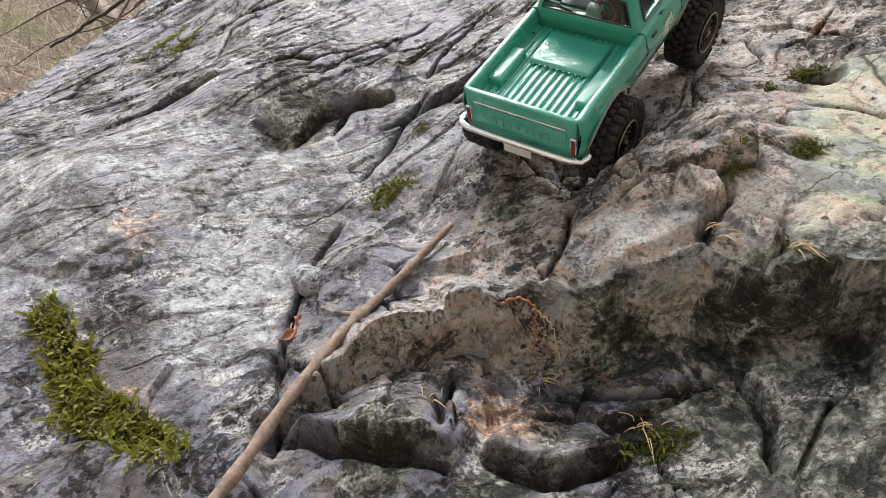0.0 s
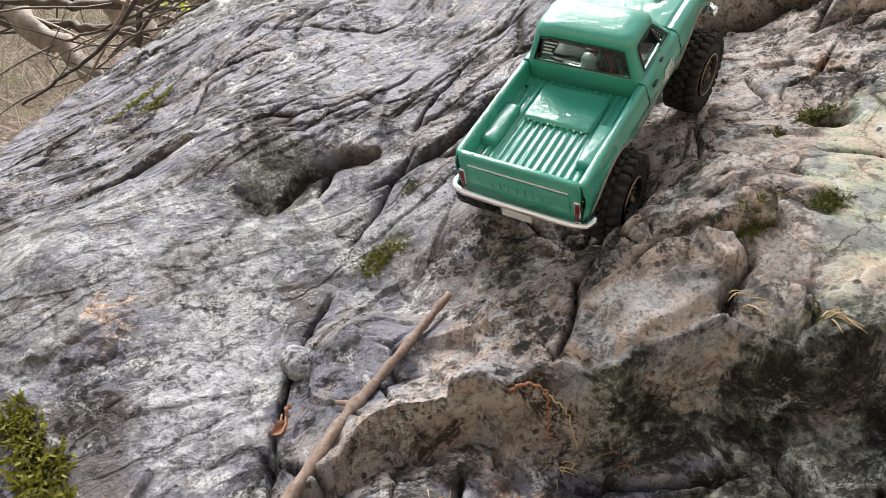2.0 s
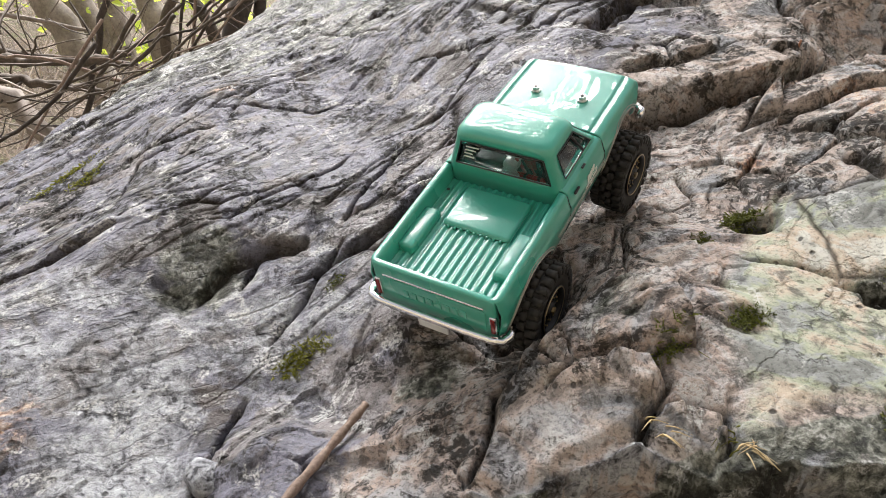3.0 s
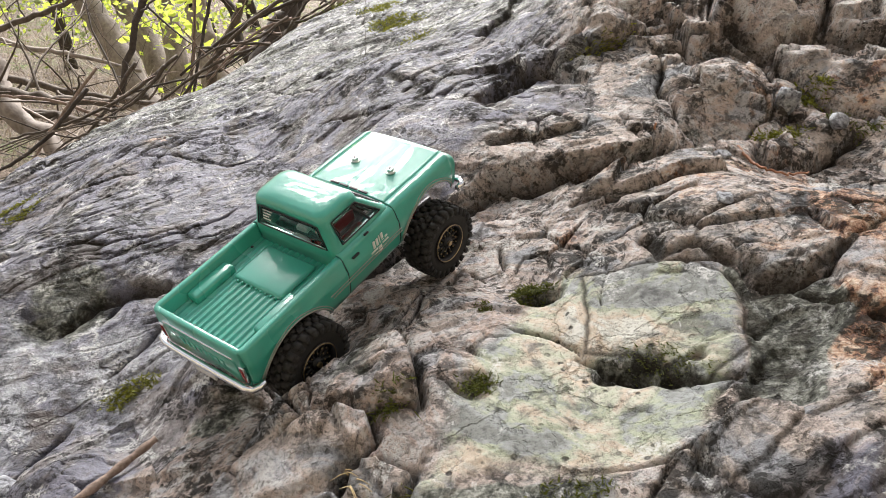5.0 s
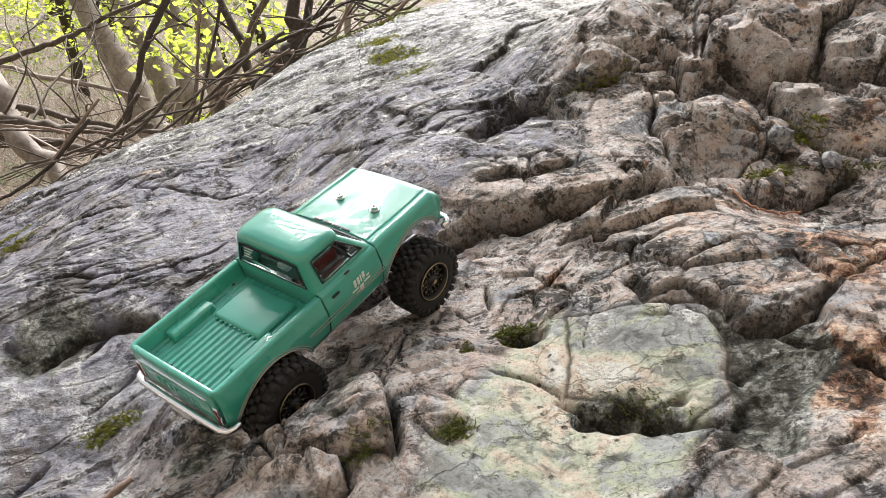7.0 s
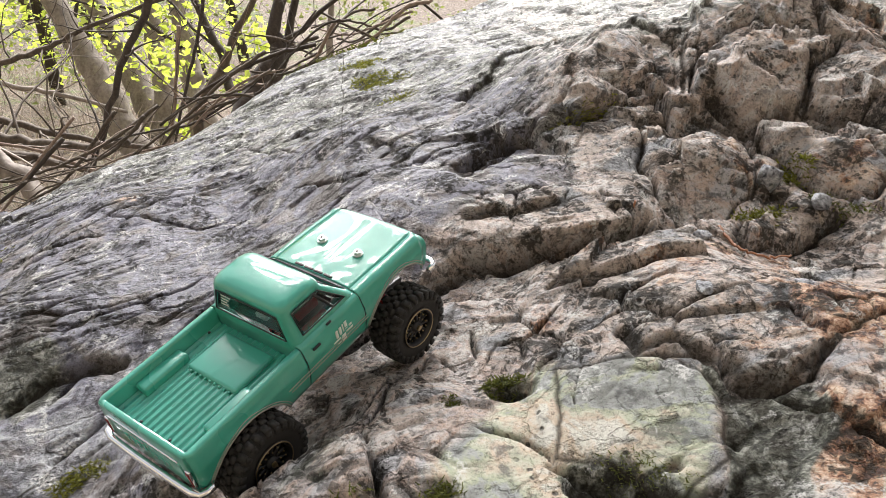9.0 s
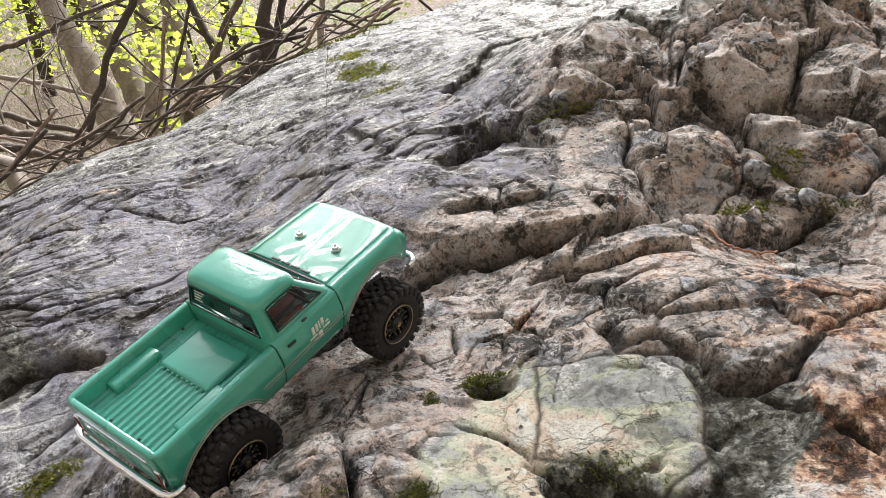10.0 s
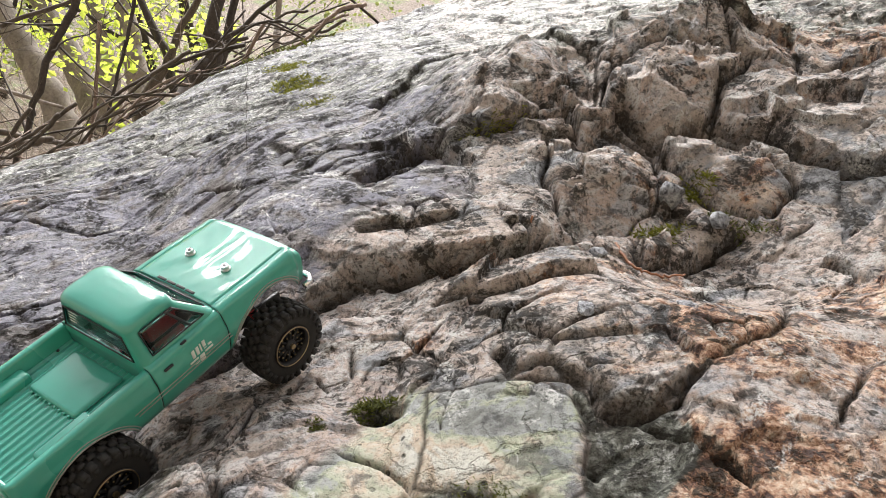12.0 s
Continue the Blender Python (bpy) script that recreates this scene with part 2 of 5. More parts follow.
def cell(ix, iy, seed):
    """Index into the tables for a cell of the plane."""
    return ((ix.astype(np.int32) + seed * 57) & 511) * 512 + ((iy.astype(np.int32) + seed * 131) & 511)


def wave(x, y, seed):
    """Gradient noise, about -0.7 to 0.7."""
    ix, iy = np.floor(x), np.floor(y)
    fx, fy = (x - ix).astype(np.float32), (y - iy).astype(np.float32)
    ux, uy = fx * fx * fx * (fx * (fx * 6 - 15) + 10), fy * fy * fy * (fy * (fy * 6 - 15) + 10)
    total = 0
    for ox in (0, 1):
        for oy in (0, 1):
            k = cell(ix + ox, iy + oy, seed)
            wx, wy = (ux if ox else 1 - ux), (uy if oy else 1 - uy)
            total = total + wx * wy * (GRAD_X[k] * (fx - ox) + GRAD_Y[k] * (fy - oy))
    return total


def fbm(x, y, freq, octaves, seed, gain=0.5):
    total, amp = 0, 1.0
    for k in range(octaves):
        total = total + amp * wave(x * freq + 3.1 * k, y * freq - 1.7 * k, seed + k)
        freq, amp = freq * 2.03, amp * gain
    return total


def ridged(x, y, freq, octaves, seed):
    total, amp = 0, 1.0
    for k in range(octaves):
        total = total + amp * (0.35 - np.abs(wave(x * freq + 5.3 * k, y * freq + 2.9 * k, seed + k)))
        freq, amp = freq * 2.1, amp * 0.5
    return total


def chips(x, y, size, tilt, seed):
    """Flat-faced chips: every cell of an uneven pattern is a small plane with its own tilt and step. Also the distance to the cell's edge."""
    u, v = x / size, y / size
    iu, iv = np.floor(u), np.floor(v)
    best, second = np.full(x.shape, 1e9, np.float32), np.full(x.shape, 1e9, np.float32)
    face = np.zeros(x.shape, np.float32)
    for ou in (-1, 0, 1):
        for ov in (-1, 0, 1):
            cu, cv = iu + ou, iv + ov
            k = cell(cu, cv, seed)
            pu, pv = cu + 0.1 + 0.8 * TABLE[0][k], cv + 0.1 + 0.8 * TABLE[1][k]
            d = ((u - pu) ** 2 + (v - pv) ** 2).astype(np.float32)
            near = d < best
            second = np.where(near, best, np.minimum(second, d))
            best = np.where(near, d, best)
            face = np.where(near, ((TABLE[2][k] - 0.5) * (u - pu) + (TABLE[3][k] - 0.5) * (v - pv)) * 2 + 0.5 * (TABLE[4][k] - 0.5), face)
    return face * size * tilt, (np.sqrt(second) - np.sqrt(best)) * size * 0.5


def saw(phase, soft):
    """Ledges: a slow fall, then a steep step up that faces back down the phase. Also 1 at the foot of the step."""
    f = phase - np.floor(phase)
    foot = np.exp(-((f - 1 + soft) / (soft * 0.8)) ** 2)
    return np.where(f < 1 - soft, 0.5 - f / (1 - soft), -0.5 + (f - 1 + soft) / soft), foot


def smooth(a, b, v):
    t = np.clip((v - a) / (b - a), 0, 1)
    return t * t * (3 - 2 * t)


def line_distance(x, y, pts):
    """Distance to a polyline, the side of it (left positive) and how far along, 0 to 1."""
    best = np.full(x.shape, 1e9)
    side, along = np.zeros(x.shape), np.zeros(x.shape)
    n = len(pts) - 1
    for i, ((ax, ay), (bx, by)) in enumerate(zip(pts, pts[1:])):
        dx, dy = bx - ax, by - ay
        t = np.clip(((x - ax) * dx + (y - ay) * dy) / (dx * dx + dy * dy), 0, 1)
        d = np.hypot(x - ax - t * dx, y - ay - t * dy)
        near = d < best
        best = np.where(near, d, best)
        side = np.where(near, np.sign(dx * (y - ay) - dy * (x - ax)), side)
        along = np.where(near, (i + t) / n, along)
    return best, side, along


def inside_distance(x, y, pts):
    """Signed distance to a closed outline, positive inside."""
    d, _, _ = line_distance(x, y, list(pts) + [pts[0]])
    odd = np.zeros(x.shape, bool)
    for (ax, ay), (bx, by) in zip(pts, list(pts[1:]) + [pts[0]]):
        cross = (ay > y) != (by > y)
        odd ^= cross & (x < (bx - ax) * (y - ay) / (by - ay if by != ay else 1e-9) + ax)
    return np.where(odd, d, -d)


# broad swells: x, y, height, radius
SWELLS_NEAR = [(-0.05, 0.40, -0.034, 0.07), (-0.25, 0.45, 0.045, 0.07), (0.10, 0.25, -0.024, 0.07), (0.15, 0.55, -0.003, 0.07),
               (-0.15, 0.60, 0.032, 0.07), (0.15, 0.35, 0.029, 0.07), (0.45, 0.45, 0.017, 0.07), (0.0, 0.30, 0.013, 0.07),
               (-0.40, 0.25, 0.069, 0.10), (-0.40, 0.55, 0.032, 0.07), (0.35, 0.50, 0.018, 0.07), (0.40, 0.25, 0.049, 0.07),
               (0.080, 0.415, -0.016, 0.03), (0.010, 0.330, -0.004, 0.03), (-0.050, 0.378, 0.020, 0.022),
               (0.100, 0.414, -0.020, 0.018), (0.036, 0.453, 0.020, 0.022), (0.176, 0.517, -0.010, 0.020), (0.110, 0.561, 0.008, 0.020)]
SWELLS_FAR = [(0.50, 0.60, -0.043, 0.07), (0.35, 0.95, 0.074, 0.10), (-0.30, 1.25, -0.064, 0.10), (0.10, 0.85, 0.041, 0.07),
              (0.55, 0.95, 0.085, 0.07), (0.15, 0.70, 0.035, 0.07), (-0.15, 0.80, 0.027, 0.07), (0.15, 1.15, 0.027, 0.15),
              (0.35, 0.75, 0.019, 0.07), (0.80, 0.80, 0.069, 0.10)]
# joints: points, width, depth
JOINTS = [
    ([(0.148, 0.274), (0.149, 0.255), (0.150, 0.236), (0.143, 0.206)], 0.006, 0.018),
    ([(0.005, 0.276), (-0.001, 0.253), (-0.002, 0.230)], 0.006, 0.010),
    ([(0.058, 0.269), (0.087, 0.265), (0.113, 0.263), (0.146, 0.259)], 0.006, 0.010),
    ([(0.282, 0.473), (0.280, 0.454), (0.276, 0.441), (0.270, 0.420)], 0.0014, 0.002),
    ([(0.215, 0.420), (0.232, 0.412), (0.250, 0.402), (0.262, 0.388)], 0.003, 0.005),
    ([(0.098, 0.388), (0.108, 0.370), (0.112, 0.352)], 0.0016, 0.004),
    ([(0.226, 0.605), (0.178, 0.581), (0.163, 0.568), (0.147, 0.555), (0.133, 0.538), (0.119, 0.527)], 0.007, 0.022),
    ([(0.127, 0.600), (0.107, 0.577), (0.078, 0.564), (0.070, 0.541)], 0.004, 0.011),
    ([(0.070, 0.602), (0.046, 0.577), (0.021, 0.552), (-0.013, 0.528), (-0.048, 0.512)], 0.003, 0.006),
    ([(0.112, 0.553), (0.093, 0.526), (0.065, 0.509), (0.035, 0.482)], 0.004, 0.010),
    ([(-0.039, 0.550), (-0.075, 0.547), (-0.082, 0.516)], 0.006, 0.012),
    ([(0.040, 0.642), (0.007, 0.606), (-0.015, 0.567)], 0.003, 0.005),
    ([(0.043, 0.456), (0.074, 0.418), (0.090, 0.400)], 0.003, 0.005),
    ([(0.189, 0.500), (0.167, 0.474), (0.161, 0.442), (0.153, 0.420)], 0.0025, 0.008),
    ([(0.155, 0.420), (0.163, 0.391), (0.169, 0.354)], 0.002, 0.006),
    ([(0.147, 0.436), (0.162, 0.470), (0.184, 0.493), (0.191, 0.520)], 0.0022, 0.005),
    ([(-0.070, 0.430), (-0.082, 0.405), (-0.090, 0.358), (-0.090, 0.322), (-0.087, 0.287), (-0.083, 0.240)], 0.0045, 0.012),
    ([(0.226, 0.599), (0.279, 0.604), (0.305, 0.603), (0.358, 0.630), (0.390, 0.633)], 0.009, 0.026),
    ([(0.195, 0.735), (0.235, 0.755), (0.262, 0.795), (0.318, 0.835)], 0.006, 0.014),
    ([(0.209, 0.646), (0.257, 0.660), (0.291, 0.665)], 0.004, 0.009),
    ([(-0.157, 0.776), (-0.106, 0.771), (-0.047, 0.752), (-0.002, 0.764)], 0.003, 0.004),
    ([(-0.220, 0.740), (-0.173, 0.741), (-0.136, 0.747)], 0.003, 0.004),
    ([(0.042, 0.781), (0.099, 0.747), (0.133, 0.736)], 0.003, 0.004),
    ([(-0.057, 0.976), (0.004, 0.908), (0.033, 0.860)], 0.003, 0.004),
    ([(-0.100, 0.574), (-0.070, 0.607), (-0.037, 0.627), (-0.007, 0.650)], 0.003, 0.007),
    ([(-0.021, 0.526), (0.000, 0.536), (0.030, 0.533)], 0.003, 0.007),
    ([(-0.206, 0.621), (-0.207, 0.723), (-0.168, 0.729)], 0.003, 0.005),
    ([(-0.278, 0.550), (-0.243, 0.557), (-0.217, 0.567)], 0.003, 0.006),
    ([(-0.411, 0.672), (-0.371, 0.700), (-0.328, 0.730)], 0.003, 0.006),
    ([(-0.060, 0.470), (-0.040, 0.495), (-0.028, 0.520), (-0.010, 0.545)], 0.003, 0.007),
    ([(0.370, 0.411), (0.386, 0.392), (0.400, 0.375), (0.410, 0.350)], 0.003, 0.006),
    ([(0.255, 0.388), (0.276, 0.379), (0.294, 0.367), (0.313, 0.354), (0.335, 0.350)], 0.005, 0.010),
    ([(0.352, 0.452), (0.356, 0.424), (0.372, 0.413), (0.392, 0.412), (0.418, 0.440)], 0.004, 0.004),
]
# slabs and blocks: outline, rise, edge roundness, joint depth round it, joint width
SLABS = [
    ([(0.093, 0.372), (0.115, 0.392), (0.143, 0.396), (0.162, 0.388), (0.168, 0.359), (0.167, 0.350), (0.144, 0.345), (0.105, 0.356)], 0.003, 0.004, 0.006, 0.003),
    ([(0.076, 0.369), (0.105, 0.355), (0.144, 0.344), (0.150, 0.331), (0.136, 0.318), (0.129, 0.306), (0.094, 0.298), (0.068, 0.293), (0.052, 0.305), (0.063, 0.328)], 0.008, 0.005, 0.008, 0.003),
    ([(0.136, 0.318), (0.150, 0.322), (0.167, 0.314), (0.163, 0.294), (0.147, 0.289), (0.132, 0.302)], 0.007, 0.004, 0.007, 0.003),
    ([(0.265, 0.461), (0.301, 0.454), (0.329, 0.449), (0.351, 0.421), (0.338, 0.371), (0.315, 0.355), (0.284, 0.384), (0.262, 0.393)], 0.0012, 0.006, 0.0006, 0.003),
    ([(0.308, 0.478), (0.314, 0.454), (0.345, 0.447), (0.356, 0.421), (0.370, 0.411), (0.390, 0.411), (0.415, 0.441), (0.461, 0.462), (0.508, 0.535), (0.427, 0.501), (0.395, 0.510), (0.348, 0.489)], 0.002, 0.006, 0.003, 0.004),
    ([(0.372, 0.778), (0.395, 0.802), (0.432, 0.809), (0.477, 0.774), (0.472, 0.739), (0.451, 0.683), (0.424, 0.652), (0.382, 0.635), (0.367, 0.655), (0.364, 0.700)], 0.008, 0.012, 0.010, 0.0045),
    ([(0.442, 0.864), (0.499, 0.894), (0.549, 0.884), (0.584, 0.857), (0.540, 0.823), (0.525, 0.784), (0.488, 0.773), (0.459, 0.798), (0.435, 0.827)], 0.014, 0.014, 0.012, 0.0045),
    ([(0.545, 0.838), (0.589, 0.833), (0.614, 0.799), (0.605, 0.768), (0.568, 0.755), (0.530, 0.777)], 0.010, 0.012, 0.012, 0.0045),
    ([(0.481, 0.761), (0.518, 0.783), (0.554, 0.768), (0.574, 0.720), (0.573, 0.683), (0.547, 0.666), (0.513, 0.679), (0.497, 0.699), (0.486, 0.728)], 0.014, 0.014, 0.012, 0.0045),
    ([(0.204, 0.894), (0.271, 1.049), (0.340, 1.200), (0.391, 1.000), (0.437, 0.906), (0.428, 0.827), (0.382, 0.820), (0.315, 0.801), (0.254, 0.819)], 0.005, 0.02, 0.010, 0.005),
    ([(0.424, 0.624), (0.489, 0.684), (0.522, 0.654), (0.503, 0.645), (0.432, 0.607)], 0.012, 0.006, 0.008, 0.005),
    ([(0.273, 0.555), (0.307, 0.600), (0.357, 0.607), (0.382, 0.604), (0.389, 0.570), (0.319, 0.557)], 0.009, 0.006, 0.006, 0.004),
]
# holes: x, y, radius, depth
HOLES = [(0.240, 0.453, 0.010, 0.024), (0.198, 0.363, 0.010, 0.005), (0.148, 0.374, 0.0028, 0.007), (0.315, 0.373, 0.004, 0.005),
         (0.270, 0.372, 0.008, 0.012), (0.284, 0.369, 0.009, 0.014), (0.299, 0.362, 0.007, 0.012),
         (-0.105, 0.530, 0.026, 0.010), (-0.122, 0.510, 0.016, 0.008), (-0.085, 0.545, 0.018, 0.007)]


PALE = [(0.25, 0.47), (0.33, 0.455), (0.352, 0.42), (0.34, 0.36), (0.28, 0.30), (0.17, 0.30), (0.20, 0.40)]
GULLY = [(0.345, 0.447), (0.355, 0.418), (0.390, 0.411), (0.393, 0.377), (0.366, 0.351), (0.350, 0.310), (0.318, 0.320), (0.345, 0.401)]


LEDGE = [(-0.10, 0.262), (-0.065, 0.270), (-0.055, 0.281), (-0.038, 0.295), (-0.010, 0.300), (0.018, 0.305), (0.028, 0.295), (0.045, 0.302), (0.067, 0.293), (0.096, 0.299), (0.129, 0.304), (0.151, 0.287), (0.22, 0.27)]


# ledges: points with the higher stone on their left, rise, how far back it evens out, how much the rise grows along the line
STEPS = [
    ([(0.113, 0.523), (0.144, 0.548), (0.160, 0.569), (0.178, 0.583), (0.215, 0.606), (0.257, 0.607), (0.299, 0.607), (0.345, 0.616), (0.378, 0.624)], 0.018, 0.07, 0.8),
    ([(0.197, 0.723), (0.234, 0.774), (0.261, 0.800), (0.310, 0.796), (0.371, 0.818), (0.424, 0.845)], 0.018, 0.09, 0.3),
    ([(0.300, 0.492), (0.309, 0.476), (0.316, 0.459), (0.335, 0.460), (0.354, 0.439), (0.361, 0.423), (0.378, 0.412), (0.402, 0.425), (0.425, 0.444)], 0.003, 0.05, 0.0),
    ([(0.172, 0.340), (0.167, 0.375), (0.161, 0.392), (0.143, 0.398), (0.113, 0.394), (0.090, 0.382), (0.074, 0.360)], 0.020, 0.05, 0.0),
    ([(0.436, 0.840), (0.463, 0.790), (0.481, 0.775), (0.532, 0.786), (0.564, 0.757), (0.582, 0.720), (0.605, 0.690), (0.65, 0.655)], 0.016, 0.08, 0.0),
    ([(0.060, 0.541), (0.078, 0.564), (0.107, 0.577), (0.127, 0.598), (0.164, 0.618)], 0.006, 0.03, 0.0),
    ([(0.205, 0.640), (0.257, 0.655), (0.291, 0.662)], 0.009, 0.03, 0.0),
    ([(-0.013, 0.528), (0.021, 0.555), (0.052, 0.576), (0.089, 0.591)], 0.005, 0.03, 0.0),
    ([(-0.278, 0.550), (-0.243, 0.557), (-0.217, 0.567), (-0.180, 0.585)], 0.005, 0.03, 0.0),
    ([(-0.085, 0.255), (-0.049, 0.236), (-0.022, 0.225), (0.005, 0.214)], 0.017, 0.03, 0.0),
    ([(0.012, 0.230), (0.029, 0.217), (0.044, 0.211), (0.067, 0.219), (0.090, 0.229)], 0.015, 0.03, 0.0),
    ([(-0.115, 0.505), (-0.095, 0.540), (-0.060, 0.553), (-0.035, 0.552)], 0.006, 0.05, 0.0),
]


def about(x, y, pts, margin):
    """Which places lie in the box round some points."""
    px, py = [p[0] for p in pts], [p[1] for p in pts]
    return np.nonzero((x > min(px) - margin) & (x < max(px) + margin) & (y > min(py) - margin) & (y < max(py) + margin))[0]


def height(x, y):
    """Height of the outcrop, and how much each joint, ledge foot and hole holds soil and painted shade."""
    wx, wy = x + 0.004 * fbm(x, y, 28, 4, 11), y + 0.004 * fbm(x, y, 28, 4, 17)      # wandering edges
    bx, by = x + 0.013 * fbm(x, y, 14, 4, 13), y + 0.013 * fbm(x, y, 14, 4, 19)
    z = 0.182 + 0.225 * np.clip(x, -1.5, 1.6) + 0.088 * np.clip(y, -0.5, 2.2)
    for sx, sy, h, r in SWELLS_NEAR + SWELLS_FAR:
        z = z + h * np.exp(-((x - sx) ** 2 + (y - sy) ** 2) / (2 * r * r))
    soil_shade = np.zeros(x.shape)
    off_rim = np.ones(x.shape)
    k = about(x, y, LEDGE, 0.03)
    off_rim[k] = smooth(0.003, 0.012, line_distance(wx[k], wy[k], LEDGE)[0])
    for n, (pts, rise, edge, deep, width) in enumerate(SLABS):
        rugged = deep >= 0.0095                                   # boulders: flat faces that meet at blunt edges
        k = about(x, y, pts, 0.05)
        if not len(k):
            continue
        px, py = (bx[k], by[k]) if rugged else (wx[k], wy[k])
        d = inside_distance(px, py, pts)
        if rugged:
            cx, cy = sum(p[0] for p in pts) / len(pts), sum(p[1] for p in pts) / len(pts)
            r = random.Random(n * 7 + 3)
            front = min(p[1] for p in pts)
            tilt = 0.34 + 0.15 * wave(px * 26, py * 26, 40 + n)                     # the top lies flatter than the slope, the front is steep
            faces = [0.024 - tilt * (py - front - 0.035) + 0.10 * (px - cx), 0.004 + 0.95 * (py - front)]
            for _ in range(4):
                a = r.uniform(0, 6.28)
                faces.append(r.uniform(0.012, 0.022) + r.uniform(0.2, 0.5) * (math.cos(a) * (px - cx) + math.sin(a) * (py - cy)))
            top = np.minimum.reduce(faces)
            z[k] += (rise * 0.4 + np.clip(top, -0.014, 0.03)) * smooth(-0.001, 0.006, d)
        else:
            z[k] += rise * smooth(0, edge, d) * off_rim[k]
        gap = 1.1 if rugged else 1.2
        narrow = width * 0.55
        z[k] -= gap * deep * off_rim[k] * np.exp(-np.abs(d / narrow) ** 1.5) * smooth(0.02, -0.004, d)
        soil_shade[k] = np.maximum(soil_shade[k], 0.9 * off_rim[k] * np.exp(-(d / narrow) ** 2) * (d < width * 0.5))
    for pts, rise, back, grow in STEPS:
        k = about(x, y, pts, 4 * back)
        if not len(k):
            continue
        d, side, along = line_distance(wx[k], wy[k], pts)
        ends = smooth(0, 0.10, along) * smooth(1, 0.92, along)
        lift = rise * ends * (1 - grow + grow * smooth(0.15, 0.6, along))
        z[k] += lift * (side > 0) * smooth(-0.0005, 0.004 + 0.15 * rise, d) * np.exp(-d / back)
        # dark line along the foot: painted shade below the step, with some earth
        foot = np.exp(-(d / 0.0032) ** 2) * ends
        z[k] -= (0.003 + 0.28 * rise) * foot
        soil_shade[k] = np.maximum(soil_shade[k], 0.85 * foot)
    for pts, width, deep in JOINTS:
        k = about(x, y, pts, 0.03)
        if not len(k):
            continue
        d, side, along = line_distance(wx[k], wy[k], pts)
        taper = smooth(0, 0.12, along) * smooth(1, 0.85, along) * 0.8 + 0.2
        w = width * (0.32 + 0.22 * wave(x[k] * 70, y[k] * 70, 5))
        g = np.exp(-(d / w) ** 2)
        z[k] -= 1.6 * deep * taper * (0.75 * g + 0.25 * np.exp(-d / (width * 1.2)))
        soil_shade[k] = np.maximum(soil_shade[k], taper * g)
    for hx, hy, r, deep in HOLES:
        k = about(x, y, [(hx, hy)], 3 * r)
        if not len(k):
            continue
        q = np.exp(-(np.hypot(wx[k] - hx, wy[k] - hy) / r) ** (4 if r < 0.0135 else 2.2))
        z[k] -= deep * (1.4 if deep > 0.02 else 0.9) * q
        soil_shade[k] = np.maximum(soil_shade[k], (0.85 if r < 0.0135 else 0.2) * q)
    # the wet gully beside the pale slab
    g = smooth(-0.002, 0.006, inside_distance(bx, by, GULLY))
    z = z - 0.006 * g
    soil_shade = np.maximum(soil_shade, g * (0.2 + 0.5 * smooth(-0.2, 0.3, fbm(x, y, 60, 3, 207))))
    # stepped front below the two ledges
    d, side, along = line_distance(wx, wy, LEDGE)
    front = (side < 0) * smooth(0, 1, along * 40) * smooth(0, 1, (1 - along) * 40)
    z = z + 0.014 * (side > 0) * np.exp(-d / 0.025) * smooth(0.16, 0.3, along) - (0.026 + 0.014 * smooth(0.02, 0.06, x)) * front * smooth(0, 0.006, d) * np.exp(-d / 0.06)
    # foliated grain that runs up the slope, and general roughness in patches
    ca, sa = math.cos(radians(33)), math.sin(radians(33))
    u, v = x * ca + y * sa, -x * sa + y * ca
    left = smooth(0.03, -0.05, (x - 0.02) * 0.64 - (y - 0.45) * 0.5)
    near_left = left * smooth(0.56, 0.42, y + 0.25 * x)
    folded = v + 0.010 * fbm(x, y, 9, 2, 23)
    lam = folded + 0.0015 * fbm(x, y, 60, 3, 141)
    worn = smooth(-0.01, 0.012, inside_distance(x, y, PALE))
    coarse = smooth(-0.12, 0.28, fbm(x, y, 8, 3, 53))
    z = z + (0.0008 - 0.0003 * near_left) * fbm(u * 5, folded * 40, 1.0, 4, 31) + 0.006 * fbm(x, y, 7, 3, 51)
    z = z + (1 - 0.55 * left) * (1 - 0.7 * worn) * (0.25 + 0.75 * coarse + 0.9 * smooth(0.31, 0.26, y)) * (0.0014 * ridged(x, y, 26, 4, 61) + 0.0012 * fbm(x, y, 60, 3, 71))
    z = z + 0.0004 * fbm(x, y, 210, 2, 81)
    slab = np.exp(-(((x - 0.43) / 0.11) ** 2 + ((y - 0.53) / 0.085) ** 2) ** 2)                # one broad worn slab
    shelf = np.exp(-(((x - 0.28) / 0.10) ** 2 + ((y - 0.70) / 0.07) ** 2) ** 2)               # the streaked shelf above the main joint
    warp_x, warp_y = x + 0.0045 * fbm(x, y, 22, 4, 101), y + 0.0045 * fbm(x, y, 22, 4, 107)
    near_far = 1 + 0.9 * smooth(0.6, 0.8, y)
    f1, e1 = chips(warp_x, warp_y * 1.3, 0.08, 0.13, 111)
    f2, e2 = chips(warp_x * 1.2, warp_y, 0.030, 0.13, 121)
    f3, e3 = chips(warp_x, warp_y, 0.010, 0.12, 131)
    z = z + (1 - 0.8 * left) * (1 - 0.88 * worn) * (1 - 0.65 * slab) * (1 - 0.7 * shelf) * near_far * (f1 + f2) + f3 * (1 - 0.5 * left) * (1 - 0.8 * worn) * (0.4 + 0.6 * coarse)
    f4, e4 = chips(u * 0.24, lam, 0.026, 0.16, 151)
